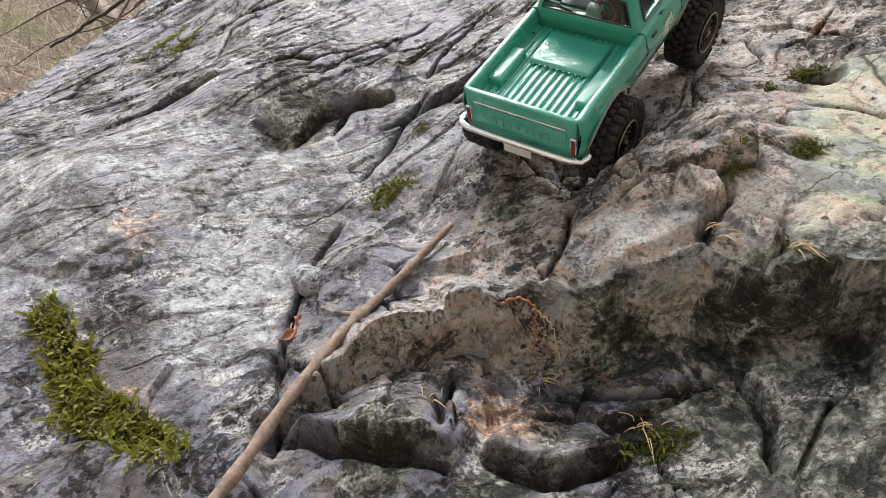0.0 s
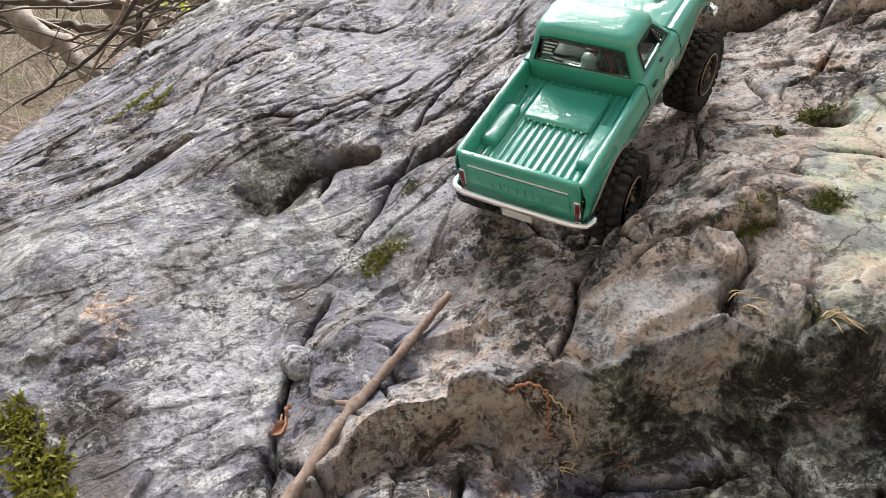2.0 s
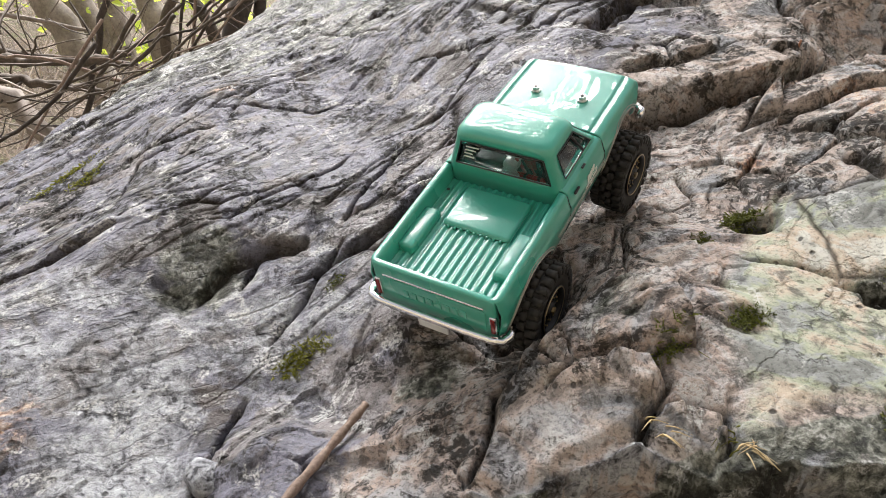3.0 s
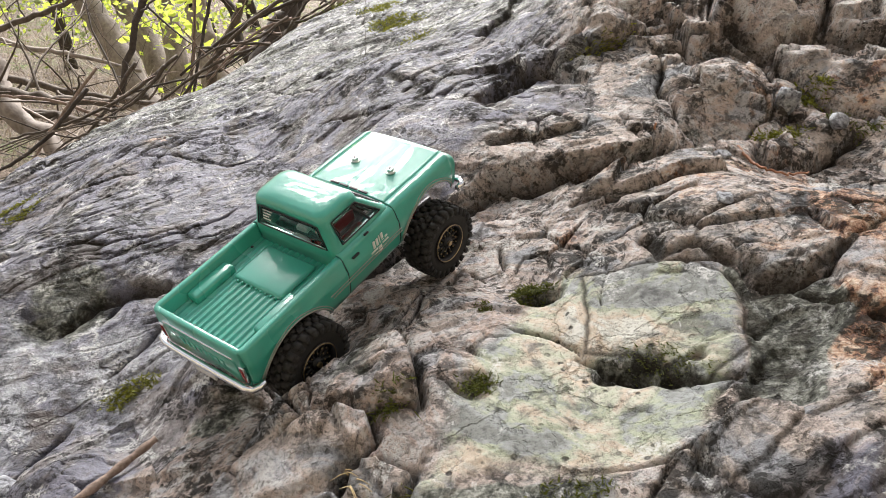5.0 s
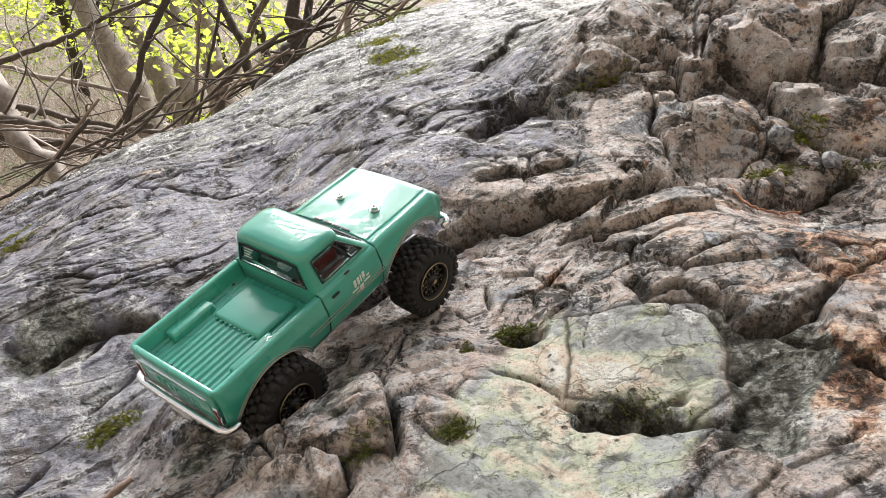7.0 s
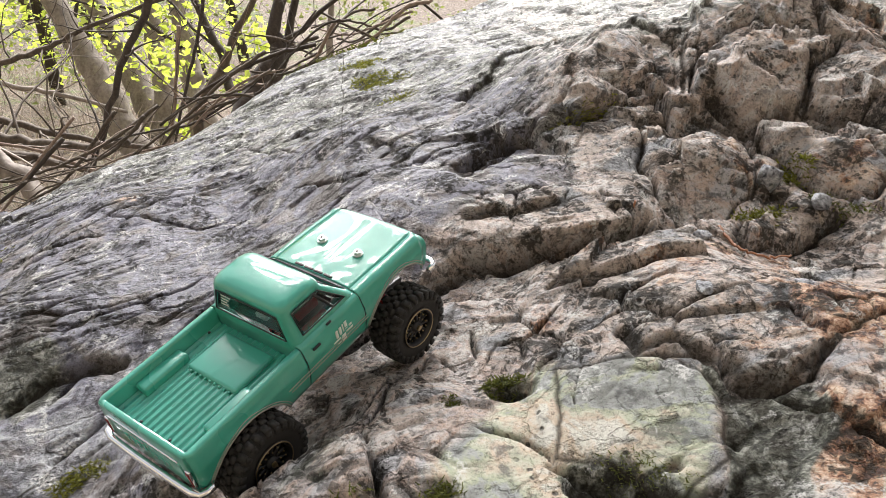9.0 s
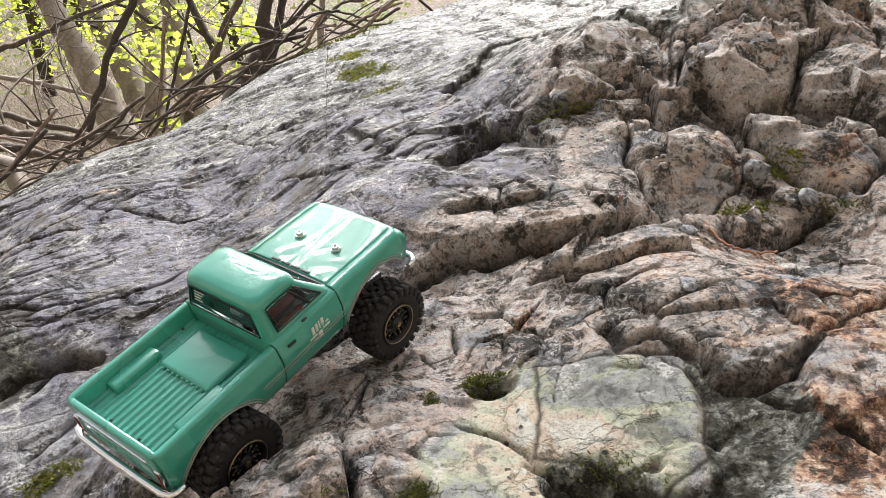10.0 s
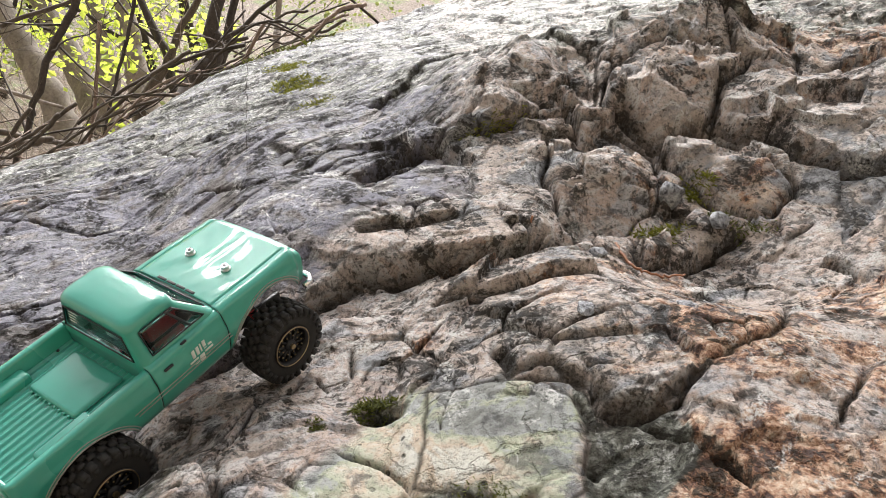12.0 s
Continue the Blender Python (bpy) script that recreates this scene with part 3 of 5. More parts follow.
    f5, e5 = chips(u * 0.22, lam, 0.0085, 0.16, 161)
    z = z + left * (1 - 0.75 * near_left) * (0.38 * f4 + 0.7 * f5)
    # thin sheets that end in small ledges on the foliated stone
    keep = smooth(-0.15, 0.2, fbm(u * 4, v * 14, 1, 3, 197)) * left * (1 - 0.7 * near_left)
    step, foot = saw((folded + 0.004 * fbm(u * 8, v * 25, 1, 4, 199)) / 0.030 + f4 * 500 + 0.9 * fbm(x, y, 6, 2, 211), 0.07)
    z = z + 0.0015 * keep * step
    soil_shade = np.maximum(soil_shade, 0.8 * keep * foot * smooth(-0.1, 0.15, fbm(u * 6, v * 40, 1, 3, 203)))
    # broken steps on the blocky stone
    keep = smooth(0.05, 0.35, fbm(x, y, 9, 2, 191)) * (1 - left) * (1 - worn) * (1 - slab) * (1 - shelf)
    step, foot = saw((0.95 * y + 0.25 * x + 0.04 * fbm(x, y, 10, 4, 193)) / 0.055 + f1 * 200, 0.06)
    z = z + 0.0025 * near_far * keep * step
    soil_shade = np.maximum(soil_shade, 0.5 * keep * foot)
    # hairline joints, here and there
    for edge, keep, deep, width in ((e1, smooth(0.12, 0.35, fbm(x, y, 11, 2, 171)) * (1 - left) * (1 - 0.8 * worn), 0.009, 0.0012), (e2, smooth(0.2, 0.42, fbm(x, y, 17, 2, 177)) * (1 - left) * (1 - 0.8 * worn), 0.005, 0.0010),
                                    (e4, smooth(-0.05, 0.2, fbm(x, y, 9, 2, 183)) * left * (1 - 0.7 * near_left), 0.0035, 0.0010)):
        g = keep * np.exp(-(edge / width) ** 2)
        z = z - deep * g
        soil_shade = np.maximum(soil_shade, 0.9 * g)
    # the far-left side falls away to the wood
    d, side, _ = line_distance(x, y, [(-0.70, -0.6), (-0.60, 0.3), (-0.42, 0.76), (-0.31, 0.96), (-0.19, 1.16), (-0.05, 1.34), (0.12, 1.50), (0.45, 1.75), (1.2, 2.2), (2.6, 2.6)])
    out = np.where(side > 0, d, 0)
    z = z - 1.3 * smooth(0, 0.75, out) - 0.5 * np.clip(out, 0, 0.2)
    # the near side falls to the path in front
    z = z - 1.7 * smooth(0.16, -0.75, y - 0.10 * np.clip(x, 0, 1))
    z = z - 2.4 * smooth(1.5, 2.5, x) - 2.2 * smooth(2.0, 2.9, y) - 1.2 * smooth(-1.2, -1.9, x)
    return z, soil_shade


def rock_height(x, y):
    z, _ = height(np.array([x], float), np.array([y], float))
    return float(z[0])


def spread(core_a, core_b, step, end_a, end_b, grow=1.06):
    core = list(np.arange(core_a, core_b, step))
    s, v = step, core[-1]
    while v < end_b:
        s *= grow
        v += s
        core.append(v)
    s, v = step, core[0]
    while v > end_a:
        s *= grow
        v -= s
        core.insert(0, v)
    return np.array(core)


def build_rock():
    gx, gy = spread(-0.42, 0.74, 0.0014, -1.9, 2.6), spread(0.2, 0.66, 0.0013, -0.9, 0.66)
    rows = list(gy)
    while rows[-1] < 3.0:                                          # rows widen with distance
        rows.append(rows[-1] + 0.0013 + 0.0045 * max(0.0, rows[-1] - 0.62) + (0.02 if rows[-1] > 1.8 else 0))
    gy = np.array(rows)
    nx, ny = len(gx), len(gy)
    x, y = [a.ravel() for a in np.meshgrid(gx, gy)]
    z, soil_shade = height(x, y)
    me = bpy.data.meshes.new("rock_outcrop")
    idx = np.arange(nx * ny).reshape(ny, nx)
    quads = np.stack([idx[:-1, :-1], idx[:-1, 1:], idx[1:, 1:], idx[1:, :-1]], -1).reshape(-1, 4)
    me.vertices.add(nx * ny)
    me.vertices.foreach_set("co", np.stack([x, y, z], 1).ravel())
    me.loops.add(quads.size)
    me.loops.foreach_set("vertex_index", quads.ravel())
    me.polygons.add(len(quads))
    me.polygons.foreach_set("loop_start", np.arange(len(quads)) * 4)
    me.polygons.foreach_set("use_smooth", np.ones(len(quads), bool))
    me.update(calc_edges=True)
    # zones of stone
    rough = 0.03 * fbm(x, y, 12, 3, 91)
    split = (x - 0.02) * 0.64 - (y - 0.45) * 0.5 + rough          # the main joint divides grey from tan
    tan = smooth(-0.01, 0.05, split) * smooth(0.80, 0.62, y + rough) * 0.75 * (0.35 + 0.65 * smooth(0.262, 0.29, y + 0.5 * rough))
    tan = np.maximum(tan, 0.68 * smooth(0.2, 0.34, x) * smooth(0.55, 0.66, y))
    tan = np.maximum(tan, 0.55 * np.exp(-(((x - 0.10) / 0.09) ** 2 + ((y - 0.46) / 0.06) ** 2)))
    pale = np.maximum(smooth(-0.02, 0.015, inside_distance(x, y, PALE) + rough * 0.5) * 0.66,
                      0.3 * np.exp(-(((x - 0.10) / 0.03) ** 2 + ((y - 0.33) / 0.03) ** 2)))
    rust = np.zeros(len(x))
    for rx, ry, r, a in ((0.44, 0.47, 0.08, 0.68), (0.42, 0.345, 0.07, 0.9), (0.50, 0.43, 0.05, 0.65), (0.70, 0.95, 0.16, 0.62), (0.62, 1.1, 0.16, 0.6), (0.03, 0.25, 0.035, 0.6), (-0.14, 0.82, 0.03, 0.42),
                         (-0.20, 0.40, 0.035, 0.42), (0.00, 0.29, 0.02, 0.4), (-0.16, 0.27, 0.03, 0.4), (0.35, 0.55, 0.04, 0.45), (0.50, 0.36, 0.06, 0.5), (0.27, 0.52, 0.03, 0.42), (0.30, 0.60, 0.05, 0.40), (0.43, 0.58, 0.06, 0.46), (0.56, 0.52, 0.08, 0.55), (0.45, 0.72, 0.06, 0.42), (0.55, 0.70, 0.05, 0.42), (0.52, 0.85, 0.05, 0.42), (0.12, 0.50, 0.03, 0.40), (0.20, 0.41, 0.025, 0.38)):
        rust = np.maximum(rust, a * np.exp(-((x - rx) ** 2 + (y - ry) ** 2) / r ** 2))
    # algae stains, and painted shade under the truck, in the cavity, below front blocks
    algae_shade = np.zeros(len(x))
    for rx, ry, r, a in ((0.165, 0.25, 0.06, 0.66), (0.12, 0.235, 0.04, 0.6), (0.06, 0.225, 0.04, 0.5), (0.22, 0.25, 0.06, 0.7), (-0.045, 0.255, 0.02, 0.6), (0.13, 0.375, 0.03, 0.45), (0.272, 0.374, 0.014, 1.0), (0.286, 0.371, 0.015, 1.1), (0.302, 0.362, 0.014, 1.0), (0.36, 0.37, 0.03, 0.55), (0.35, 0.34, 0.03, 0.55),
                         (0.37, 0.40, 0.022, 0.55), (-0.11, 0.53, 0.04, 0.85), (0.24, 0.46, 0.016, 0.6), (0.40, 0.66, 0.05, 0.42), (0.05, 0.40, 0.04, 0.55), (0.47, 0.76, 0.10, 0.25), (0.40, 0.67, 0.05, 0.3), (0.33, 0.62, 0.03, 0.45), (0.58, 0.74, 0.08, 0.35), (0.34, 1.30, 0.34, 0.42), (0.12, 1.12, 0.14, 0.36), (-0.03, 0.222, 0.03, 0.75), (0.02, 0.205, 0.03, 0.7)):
        algae_shade = np.maximum(algae_shade, a * np.exp(-((x - rx) ** 2 + (y - ry) ** 2) / r ** 2))
    algae_shade = np.maximum(algae_shade, 0.50 * smooth(0.72, 1.0, y + rough))
    # the ledge's front face and low front, darkened here to paint their shade
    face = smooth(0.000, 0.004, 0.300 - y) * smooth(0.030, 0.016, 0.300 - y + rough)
    algae_shade = np.maximum(algae_shade, 0.72 * face * smooth(0.05, 0.08, x) * smooth(0.30, 0.22, x))
    algae_shade = np.maximum(algae_shade, 0.66 * smooth(0.075, 0.11, x + rough) * smooth(0.34, 0.28, x) * smooth(0.275, 0.255, y + rough * 0.7))
    algae_shade = np.maximum(algae_shade, 0.5 * smooth(0.0, 0.03, x + rough) * smooth(0.225, 0.205, y + rough * 0.7))
    algae_shade = np.maximum(algae_shade, 1.1 * smooth(-0.006, 0.006, inside_distance(x, y, GULLY) + rough * 0.3))
    wet = np.clip(smooth(0.03, -0.03, split) * 0.75 * (0.35 + 0.65 * smooth(0.85, 0.6, y)), 0, 1)
    tan = np.maximum(tan, 0.7 * np.exp(-(((x + 0.02) / 0.035) ** 2 + ((y - 0.287) / 0.022) ** 2)))
    light = 0.6 * np.exp(-(((x + 0.135) / 0.055) ** 2 + ((y - 0.38) / 0.12) ** 2) ** 2)
    light = np.maximum(light, 0.46 * smooth(0.03, -0.03, split) * smooth(0.64, 0.5, y + rough) * smooth(-0.11, 0.02, y - 0.53 + 8 * (x + 0.11) ** 2 + 0.06) )
    light = np.maximum(light, 0.45 * np.exp(-(((x + 0.02) / 0.08) ** 2 + ((y - 0.52) / 0.06) ** 2)))
    light = np.maximum(light, 0.55 * np.exp(-(((x - 0.005) / 0.03) ** 2 + ((y - 0.262) / 0.015) ** 2)))
    light = np.maximum(light, 0.5 * np.exp(-(((x - 0.10) / 0.04) ** 2 + ((y - 0.326) / 0.025) ** 2)))
    d, side, along = line_distance(x, y, LEDGE)
    light = np.maximum(light, 0.62 * np.exp(-(d / 0.007) ** 2) * (side > 0) * smooth(0.04, 0.06, x))       # lit rim, painted pale along the ledge's upper edge
    for name, values in (("light", light), ("tan", tan), ("pale", pale), ("rust", rust), ("algae_shade", algae_shade), ("soil_shade", soil_shade), ("wet", wet)):
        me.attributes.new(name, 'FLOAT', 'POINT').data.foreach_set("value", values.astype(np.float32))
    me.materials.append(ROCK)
    return tagged(new("rock_outcrop", me), "sloping grey and tan weathered rock outcrop with mossy joints", "rock", kind="structure")


rock = build_rock()

# ---- the toy truck: a small rock crawler with a moulded pickup body (sizes in millimetres below) ----
TEAL = plain("teal_moulded_plastic", (0.042, 0.315, 0.238), 0.32, vary=0.05, scale=60, coat=0.8)
CHROME = plain("bright_chrome", (0.82, 0.82, 0.83), 0.12, metal=1.0, vary=0.05)
RUBBER = plain("dusty_black_rubber", (0.017, 0.016, 0.015), 0.82, vary=0.35, scale=300, relief=0.0004)
BLACK = plain("black_nylon", (0.011, 0.011, 0.012), 0.5, vary=0.2)
BRONZE = plain("bronze_anodised_metal", (0.20, 0.145, 0.085), 0.33, metal=1.0, vary=0.15)
GOLD = plain("gold_screw_heads", (0.36, 0.28, 0.16), 0.32, metal=1.0, vary=0.1)
STEEL = plain("steel", (0.6, 0.6, 0.6), 0.3, metal=1.0, vary=0.1)
RED = plain("red_plastic", (0.45, 0.03, 0.035), 0.35, vary=0.2)
TRIM = plain("grey_stripe_paint", (0.28, 0.27, 0.25), 0.4, vary=0.1)
DECAL = plain("pale_grey_print", (0.62, 0.66, 0.62), 0.5, vary=0.1)
LENS_RED = plain("dark_red_lens", (0.16, 0.012, 0.012), 0.15, vary=0.1)
GREY_PLASTIC = plain("pale_grey_plastic", (0.55, 0.56, 0.56), 0.4, vary=0.1)


def glass_material():
    m, nt, nn, ll, bsdf = material("tinted_window_plastic")
    bsdf.inputs["Base Color"].default_value = (0.62, 0.68, 0.66, 1)
    bsdf.inputs["Roughness"].default_value = 0.03
    bsdf.inputs["IOR"].default_value = 1.45
    bsdf.inputs["Transmission Weight"].default_value = 1.0
    return m


GLASS = glass_material()
MM = Matrix.Scale(0.001, 4)
# chassis frame: x ahead, y to the truck's left, z up, origin on the ground between the axles
TRUCK = Matrix(((0.5518, -0.8304, -0.0775, 0.1060), (0.8127, 0.5563, -0.1732, 0.4850), (0.1869, 0.0326, 0.9818, 0.2490), (0, 0, 0, 1)))
SQUAT = 6.5                                        # the body sits nose up on its springs
truck = tagged(new("toy_truck"), "glossy teal toy pickup truck with black knobbly tyres climbing the rock", "toy truck")
truck.matrix_world = TRUCK
body_pose = pose(0, 0, 0, 0, -SQUAT, 0)


def body_part(name, bm, mat, parent=None, label="", smooth=True):
    """A part given in the body's millimetres."""
    bmesh.ops.transform(bm, matrix=body_pose @ MM, verts=bm.verts)
    return part(name, bm, mat, parent or truck, label, smooth)


def sheet(rows, closed=False):
    """A skin through rows of points."""
    bm = bmesh.new()
    grid = [[bm.verts.new(p) for p in r] for r in rows]
    for a, b in zip(grid, grid[1:]):
        n = len(a)
        for k in range(n if closed else n - 1):
            bm.faces.new((a[k], a[(k + 1) % n], b[(k + 1) % n], b[k]))
    bmesh.ops.recalc_face_normals(bm, faces=bm.faces)
    return bm


def box(bm, lo, hi, m=Matrix()):
    c = [(a + b) / 2 for a, b in zip(lo, hi)]
    s = [b - a for a, b in zip(lo, hi)]
    return bmesh.ops.create_cube(bm, size=1, matrix=m @ Matrix.Translation(c) @ Matrix.Diagonal((*s, 1)))["verts"]


def bevelled_box(lo, hi, r, seg=3, m=Matrix()):
    bm = bmesh.new()
    box(bm, lo, hi, m)
    bmesh.ops.bevel(bm, geom=list(bm.edges), offset=r, segments=seg, affect='EDGES', profile=0.5)
    return bm


def thicken(ob, mm):
    mod = ob.modifiers.new("thickness", 'SOLIDIFY')
    mod.thickness, mod.offset = mm / 1000, -1
    return ob


REAR_ARCH, FRONT_ARCH, ARCH_R = (-63.0, 35.0), (68.0, 37.0), 31.0
SIDE = [(44, 36.0), (50, 38.0), (57, 39.6), (64, 40.4), (67.5, 40.5), (69.0, 39.6), (72.5, 38.9), (75.0, 38.0)]


def sill(x):
    """Lower edge of the body side, cut up over the wheels."""
    z = 46.0 + (1.5 if x < -90 or x > 96 else 0)
    for cx, cz in (REAR_ARCH, FRONT_ARCH):
        d = abs(x - cx)
        if d < ARCH_R:
            z = max(z, cz + math.sqrt(ARCH_R ** 2 - d * d))
    return z


def flank(x, z):
    """Half width of the body at a height, pinched a little at both ends."""
    y = SIDE[0][1]
    for (za, ya), (zb, yb) in zip(SIDE, SIDE[1:]):
        if za <= z <= zb:
            y = ya + (yb - ya) * (z - za) / (zb - za)
    if z > SIDE[-1][0]:
        y = SIDE[-1][1]
    ends = 2.2 * smooth(95, 99.5, abs(x)) + 1.2 * smooth(60, 100, x)
    return y - float(ends)


def side_rows(xa, xb, sign, top, after):
    rows = []
    n = max(4, int((xb - xa) / 1.1))
    for i in range(n + 1):
        x = xa + (xb - xa) * i / n
        zb, zt = sill(x), top(x)
        row = []
        for k in range(11):
            z = zb + (zt - zb) * (k / 10)
            row.append((x, sign * flank(x, z), z))
        y0 = flank(x, zt)
        row += [(x, sign * (y0 + dy) if dy > -30 else sign * max(0.0, -dy - 100), zt + dz) for dy, dz in after]
        rows.append(row)
    return rows


def half(name, xa, xb, top, after, label=""):
    """Both flanks of a stretch of the body; the second is the mirror of the first."""
    for sign in (-1, 1):
        thicken(body_part(name, sheet(side_rows(xa, xb, sign, top, after)), TEAL, label=label), 0.8)


def rail(x):
    return 75.4


def hood_line(x):
    return 75.2 - 1.6 * float(smooth(40, 96, x)) - 5.0 * float(smooth(95, 102, x)) ** 2


# cargo bed with its rails and inner walls
half("bed_side", -98.6, -16.2, rail, [(-0.7, 0.9), (-1.8, 1.2), (-3.6, 1.2), (-4.5, 0.7), (-5.0, -0.6), (-5.4, -8.2), (-6.0, -9.0)])
# door and cab lower side
half("door_panel", -15.6, 34.6, rail, [(-0.6, 0.9), (-1.6, 1.5), (-3.0, 2.0), (-6.0, 2.2)])
# fender, one each side, and the hood between them
half("fender", 35.2, 103.0, hood_line, [(-0.5, 1.0), (-1.6, 2.0), (-3.4, 2.7), (-7.0, 3.2)])
rows = []
for i in range(60):
    x = 35.6 + 67.4 * i / 59
    base = hood_line(x) + 3.2
    y0 = flank(x, hood_line(x)) - 7.0
    row = []
    for k in range(25):
        s = -1 + 2 * k / 24
        crown = 1.0 * (1 - s * s) - 0.25 * math.exp(-(s / 0.03) ** 2)
        row.append((x, s * y0, base + crown))
    rows.append(row)
thicken(body_part("hood", sheet(rows), TEAL), 0.8)
# grille face, lamps and front bumper
bm = sheet([[(103.0, y, z) for y in np.linspace(-33, 33, 9)] for z in (48, 52, 58, 64, 69.5)])
grille = thicken(body_part("grille_panel", bm, TEAL), 0.8)
for k in range(4):
    body_part("grille_bar", bevelled_box((103.2, -22, 55 + 3.2 * k), (104.2, 22, 56.4 + 3.2 * k), 0.3), CHROME, grille)
for s in (-1, 1):
    bm = bmesh.new()
    bmesh.ops.create_uvsphere(bm, u_segments=16, v_segments=8, radius=1, matrix=Matrix.Translation((103, s * 27.5, 61)) @ Matrix.Diagonal((2, 4.6, 4.6, 1)))
    body_part("headlight", bm, GREY_PLASTIC, grille, "round clear headlight")
bm = bmesh.new()
tube(bm, [(97, -41, 49), (103, -41, 49), (106, -37, 49), (107, -20, 49), (107, 20, 49), (106, 37, 49), (103, 41, 49), (97, 41, 49)], 2.2, 10)
body_part("front_bumper", bm, CHROME, label="chrome front bumper")
body_part("bumper_mount", bevelled_box((96, -14, 42), (104, 14, 48), 1), BLACK)

# ribbed bed floor, wheel boxes and raised lid
rows = []
for i in range(46):
    x = -96.5 + 79.5 * i / 45
    rows.append([(x, y, 66.0 + 0.55 * math.tanh(2.4 * math.cos(y * 2 * math.pi / 4.6))) for y in np.linspace(-33, 33, 133)])
bed_floor = body_part("bed_floor", sheet(rows), TEAL, label="ribbed teal bed floor")
for s in (-1, 1):
    body_part("wheel_box", bevelled_box((-79, min(s * 23.5, s * 33.5), 64), (-47, max(s * 23.5, s * 33.5), 71.5), 2.2, 4), TEAL)
lid = body_part("bed_lid", bevelled_box((-53, -20.5, 65), (-21.5, 20.5, 69.0), 2.4, 4), TEAL, label="raised smooth teal lid in the bed")
for k in range(9):
    bm = bevelled_box((-54.2, -16.6 + 4.0 * k, 65.4), (-52.2, -15.0 + 4.0 * k, 67.6), 0.5)
    body_part("lid_rib", bm, TEAL, lid)
# tailgate with a sunken panel
gate = body_part("tailgate", bevelled_box((-99.6, -35.6, 47.5), (-95.6, 35.6, 76.6), 1.3, 3), TEAL)
body_part("gate_panel", bevelled_box((-100.1, -30, 52.0), (-99.2, 30, 67.5), 0.4), TEAL, gate)
body_part("gate_strip", bevelled_box((-100.6, -29.5, 69.2), (-99.4, 29.5, 70.3), 0.3), CHROME, gate, "thin bright strip")
for k in range(8):
    body_part("raised_bar", bevelled_box((-100.6, -19.2 + 4.9 * k, 57.5), (-99.9, -15.8 + 4.9 * k, 62.5), 0.3), TEAL, gate)
for s in (-1, 1):
    lamp = body_part("taillight", bevelled_box((-100.4, s * 34 - 1.9, 52), (-98.4, s * 34 + 1.9, 65), 0.6), CHROME, label="upright red taillight in a bright frame")
    body_part("lens", bevelled_box((-100.9, s * 34 - 1.2, 53.2), (-99.9, s * 34 + 1.2, 63.8), 0.3), LENS_RED, lamp)
bm = bmesh.new()
for z in (50.6,):
    tube(bm, [(-92, -41.2, z), (-98, -41.4, z), (-101.4, -39.5, z), (-103, -34, z), (-103.4, -15, z), (-103.4, 15, z), (-103, 34, z), (-101.4, 39.5, z), (-98, 41.4, z), (-92, 41.2, z)], 2.1, 12)
bumper = body_part("rear_bumper", bm, CHROME, label="shiny chrome rear bumper")
body_part("number_plate", bevelled_box((-104.6, -9, 43.0), (-103.4, 9, 49.0), 0.3), GREY_PLASTIC, bumper)

# cab: a stack of rounded rectangles, with the windows left open
def ring(z, xa, xb, w, r):
    """Right side, front, left side, rear: 12 steps a side and 5 a corner."""
    pts = []
    for cx, cy, a0, (nx_, ny_) in ((xb - r, -w + r, -90, (1, 0)), (xb - r, w - r, 0, (0, 1)), (xa + r, w - r, 90, (-1, 0)), (xa + r, -w + r, 180, (0, -1))):
        length = (xb - xa - 2 * r) if nx_ else (2 * w - 2 * r)
        sx, sy = cx + r * math.cos(radians(a0)) - nx_ * length, cy + r * math.sin(radians(a0)) - ny_ * length
        for k in range(12):
            pts.append((sx + nx_ * length * k / 12, sy + ny_ * length * k / 12, z))
        for k in range(5):
            a = radians(a0 + 90 * k / 5)
            pts.append((cx + r * math.cos(a), cy + r * math.sin(a), z))
    return pts


SILL_Z, HEAD_Z = 80.2, 95.4
RINGS = [ring(64, -17, 37.5, 35.4, 5), ring(76.4, -17, 37.5, 35.4, 5), ring(78.2, -16.9, 34.5, 34.6, 5), ring(SILL_Z, -16.8, 32.4, 34.0, 5),
         ring(HEAD_Z, -15.6, 17.6, 29.6, 5), ring(97.5, -15.6, 17.4, 29.6, 6), ring(99.6, -15.4, 16.8, 29.2, 7), ring(101.4, -14.2, 15.2, 27.8, 8), ring(102.6, -11.6, 12.4, 25.0, 8), ring(103.2, -7, 7.5, 18.5, 6.5), ring(103.4, -2, 2.5, 8, 2)]
PANES = {"side_window": (1, 12), "windshield": (17, 29), "side_window.": (34, 45), "rear_window": (51, 63)}
bm = bmesh.new()
rings = [[bm.verts.new(p) for p in r] for r in RINGS]
count = len(RINGS[0])
openings = [k for a, b in PANES.values() for k in range(a, b)]
for i, (a, b) in enumerate(zip(rings, rings[1:])):
    for k in range(count):
        if i == 3 and k in openings:
            continue
        bm.faces.new((a[k], a[(k + 1) % count], b[(k + 1) % count], b[k]))
bm.faces.new(rings[-1])
bmesh.ops.recalc_face_normals(bm, faces=bm.faces)
cab = thicken(body_part("cab_roof", bm, TEAL, label="rounded glossy teal cab and roof"), 0.9)
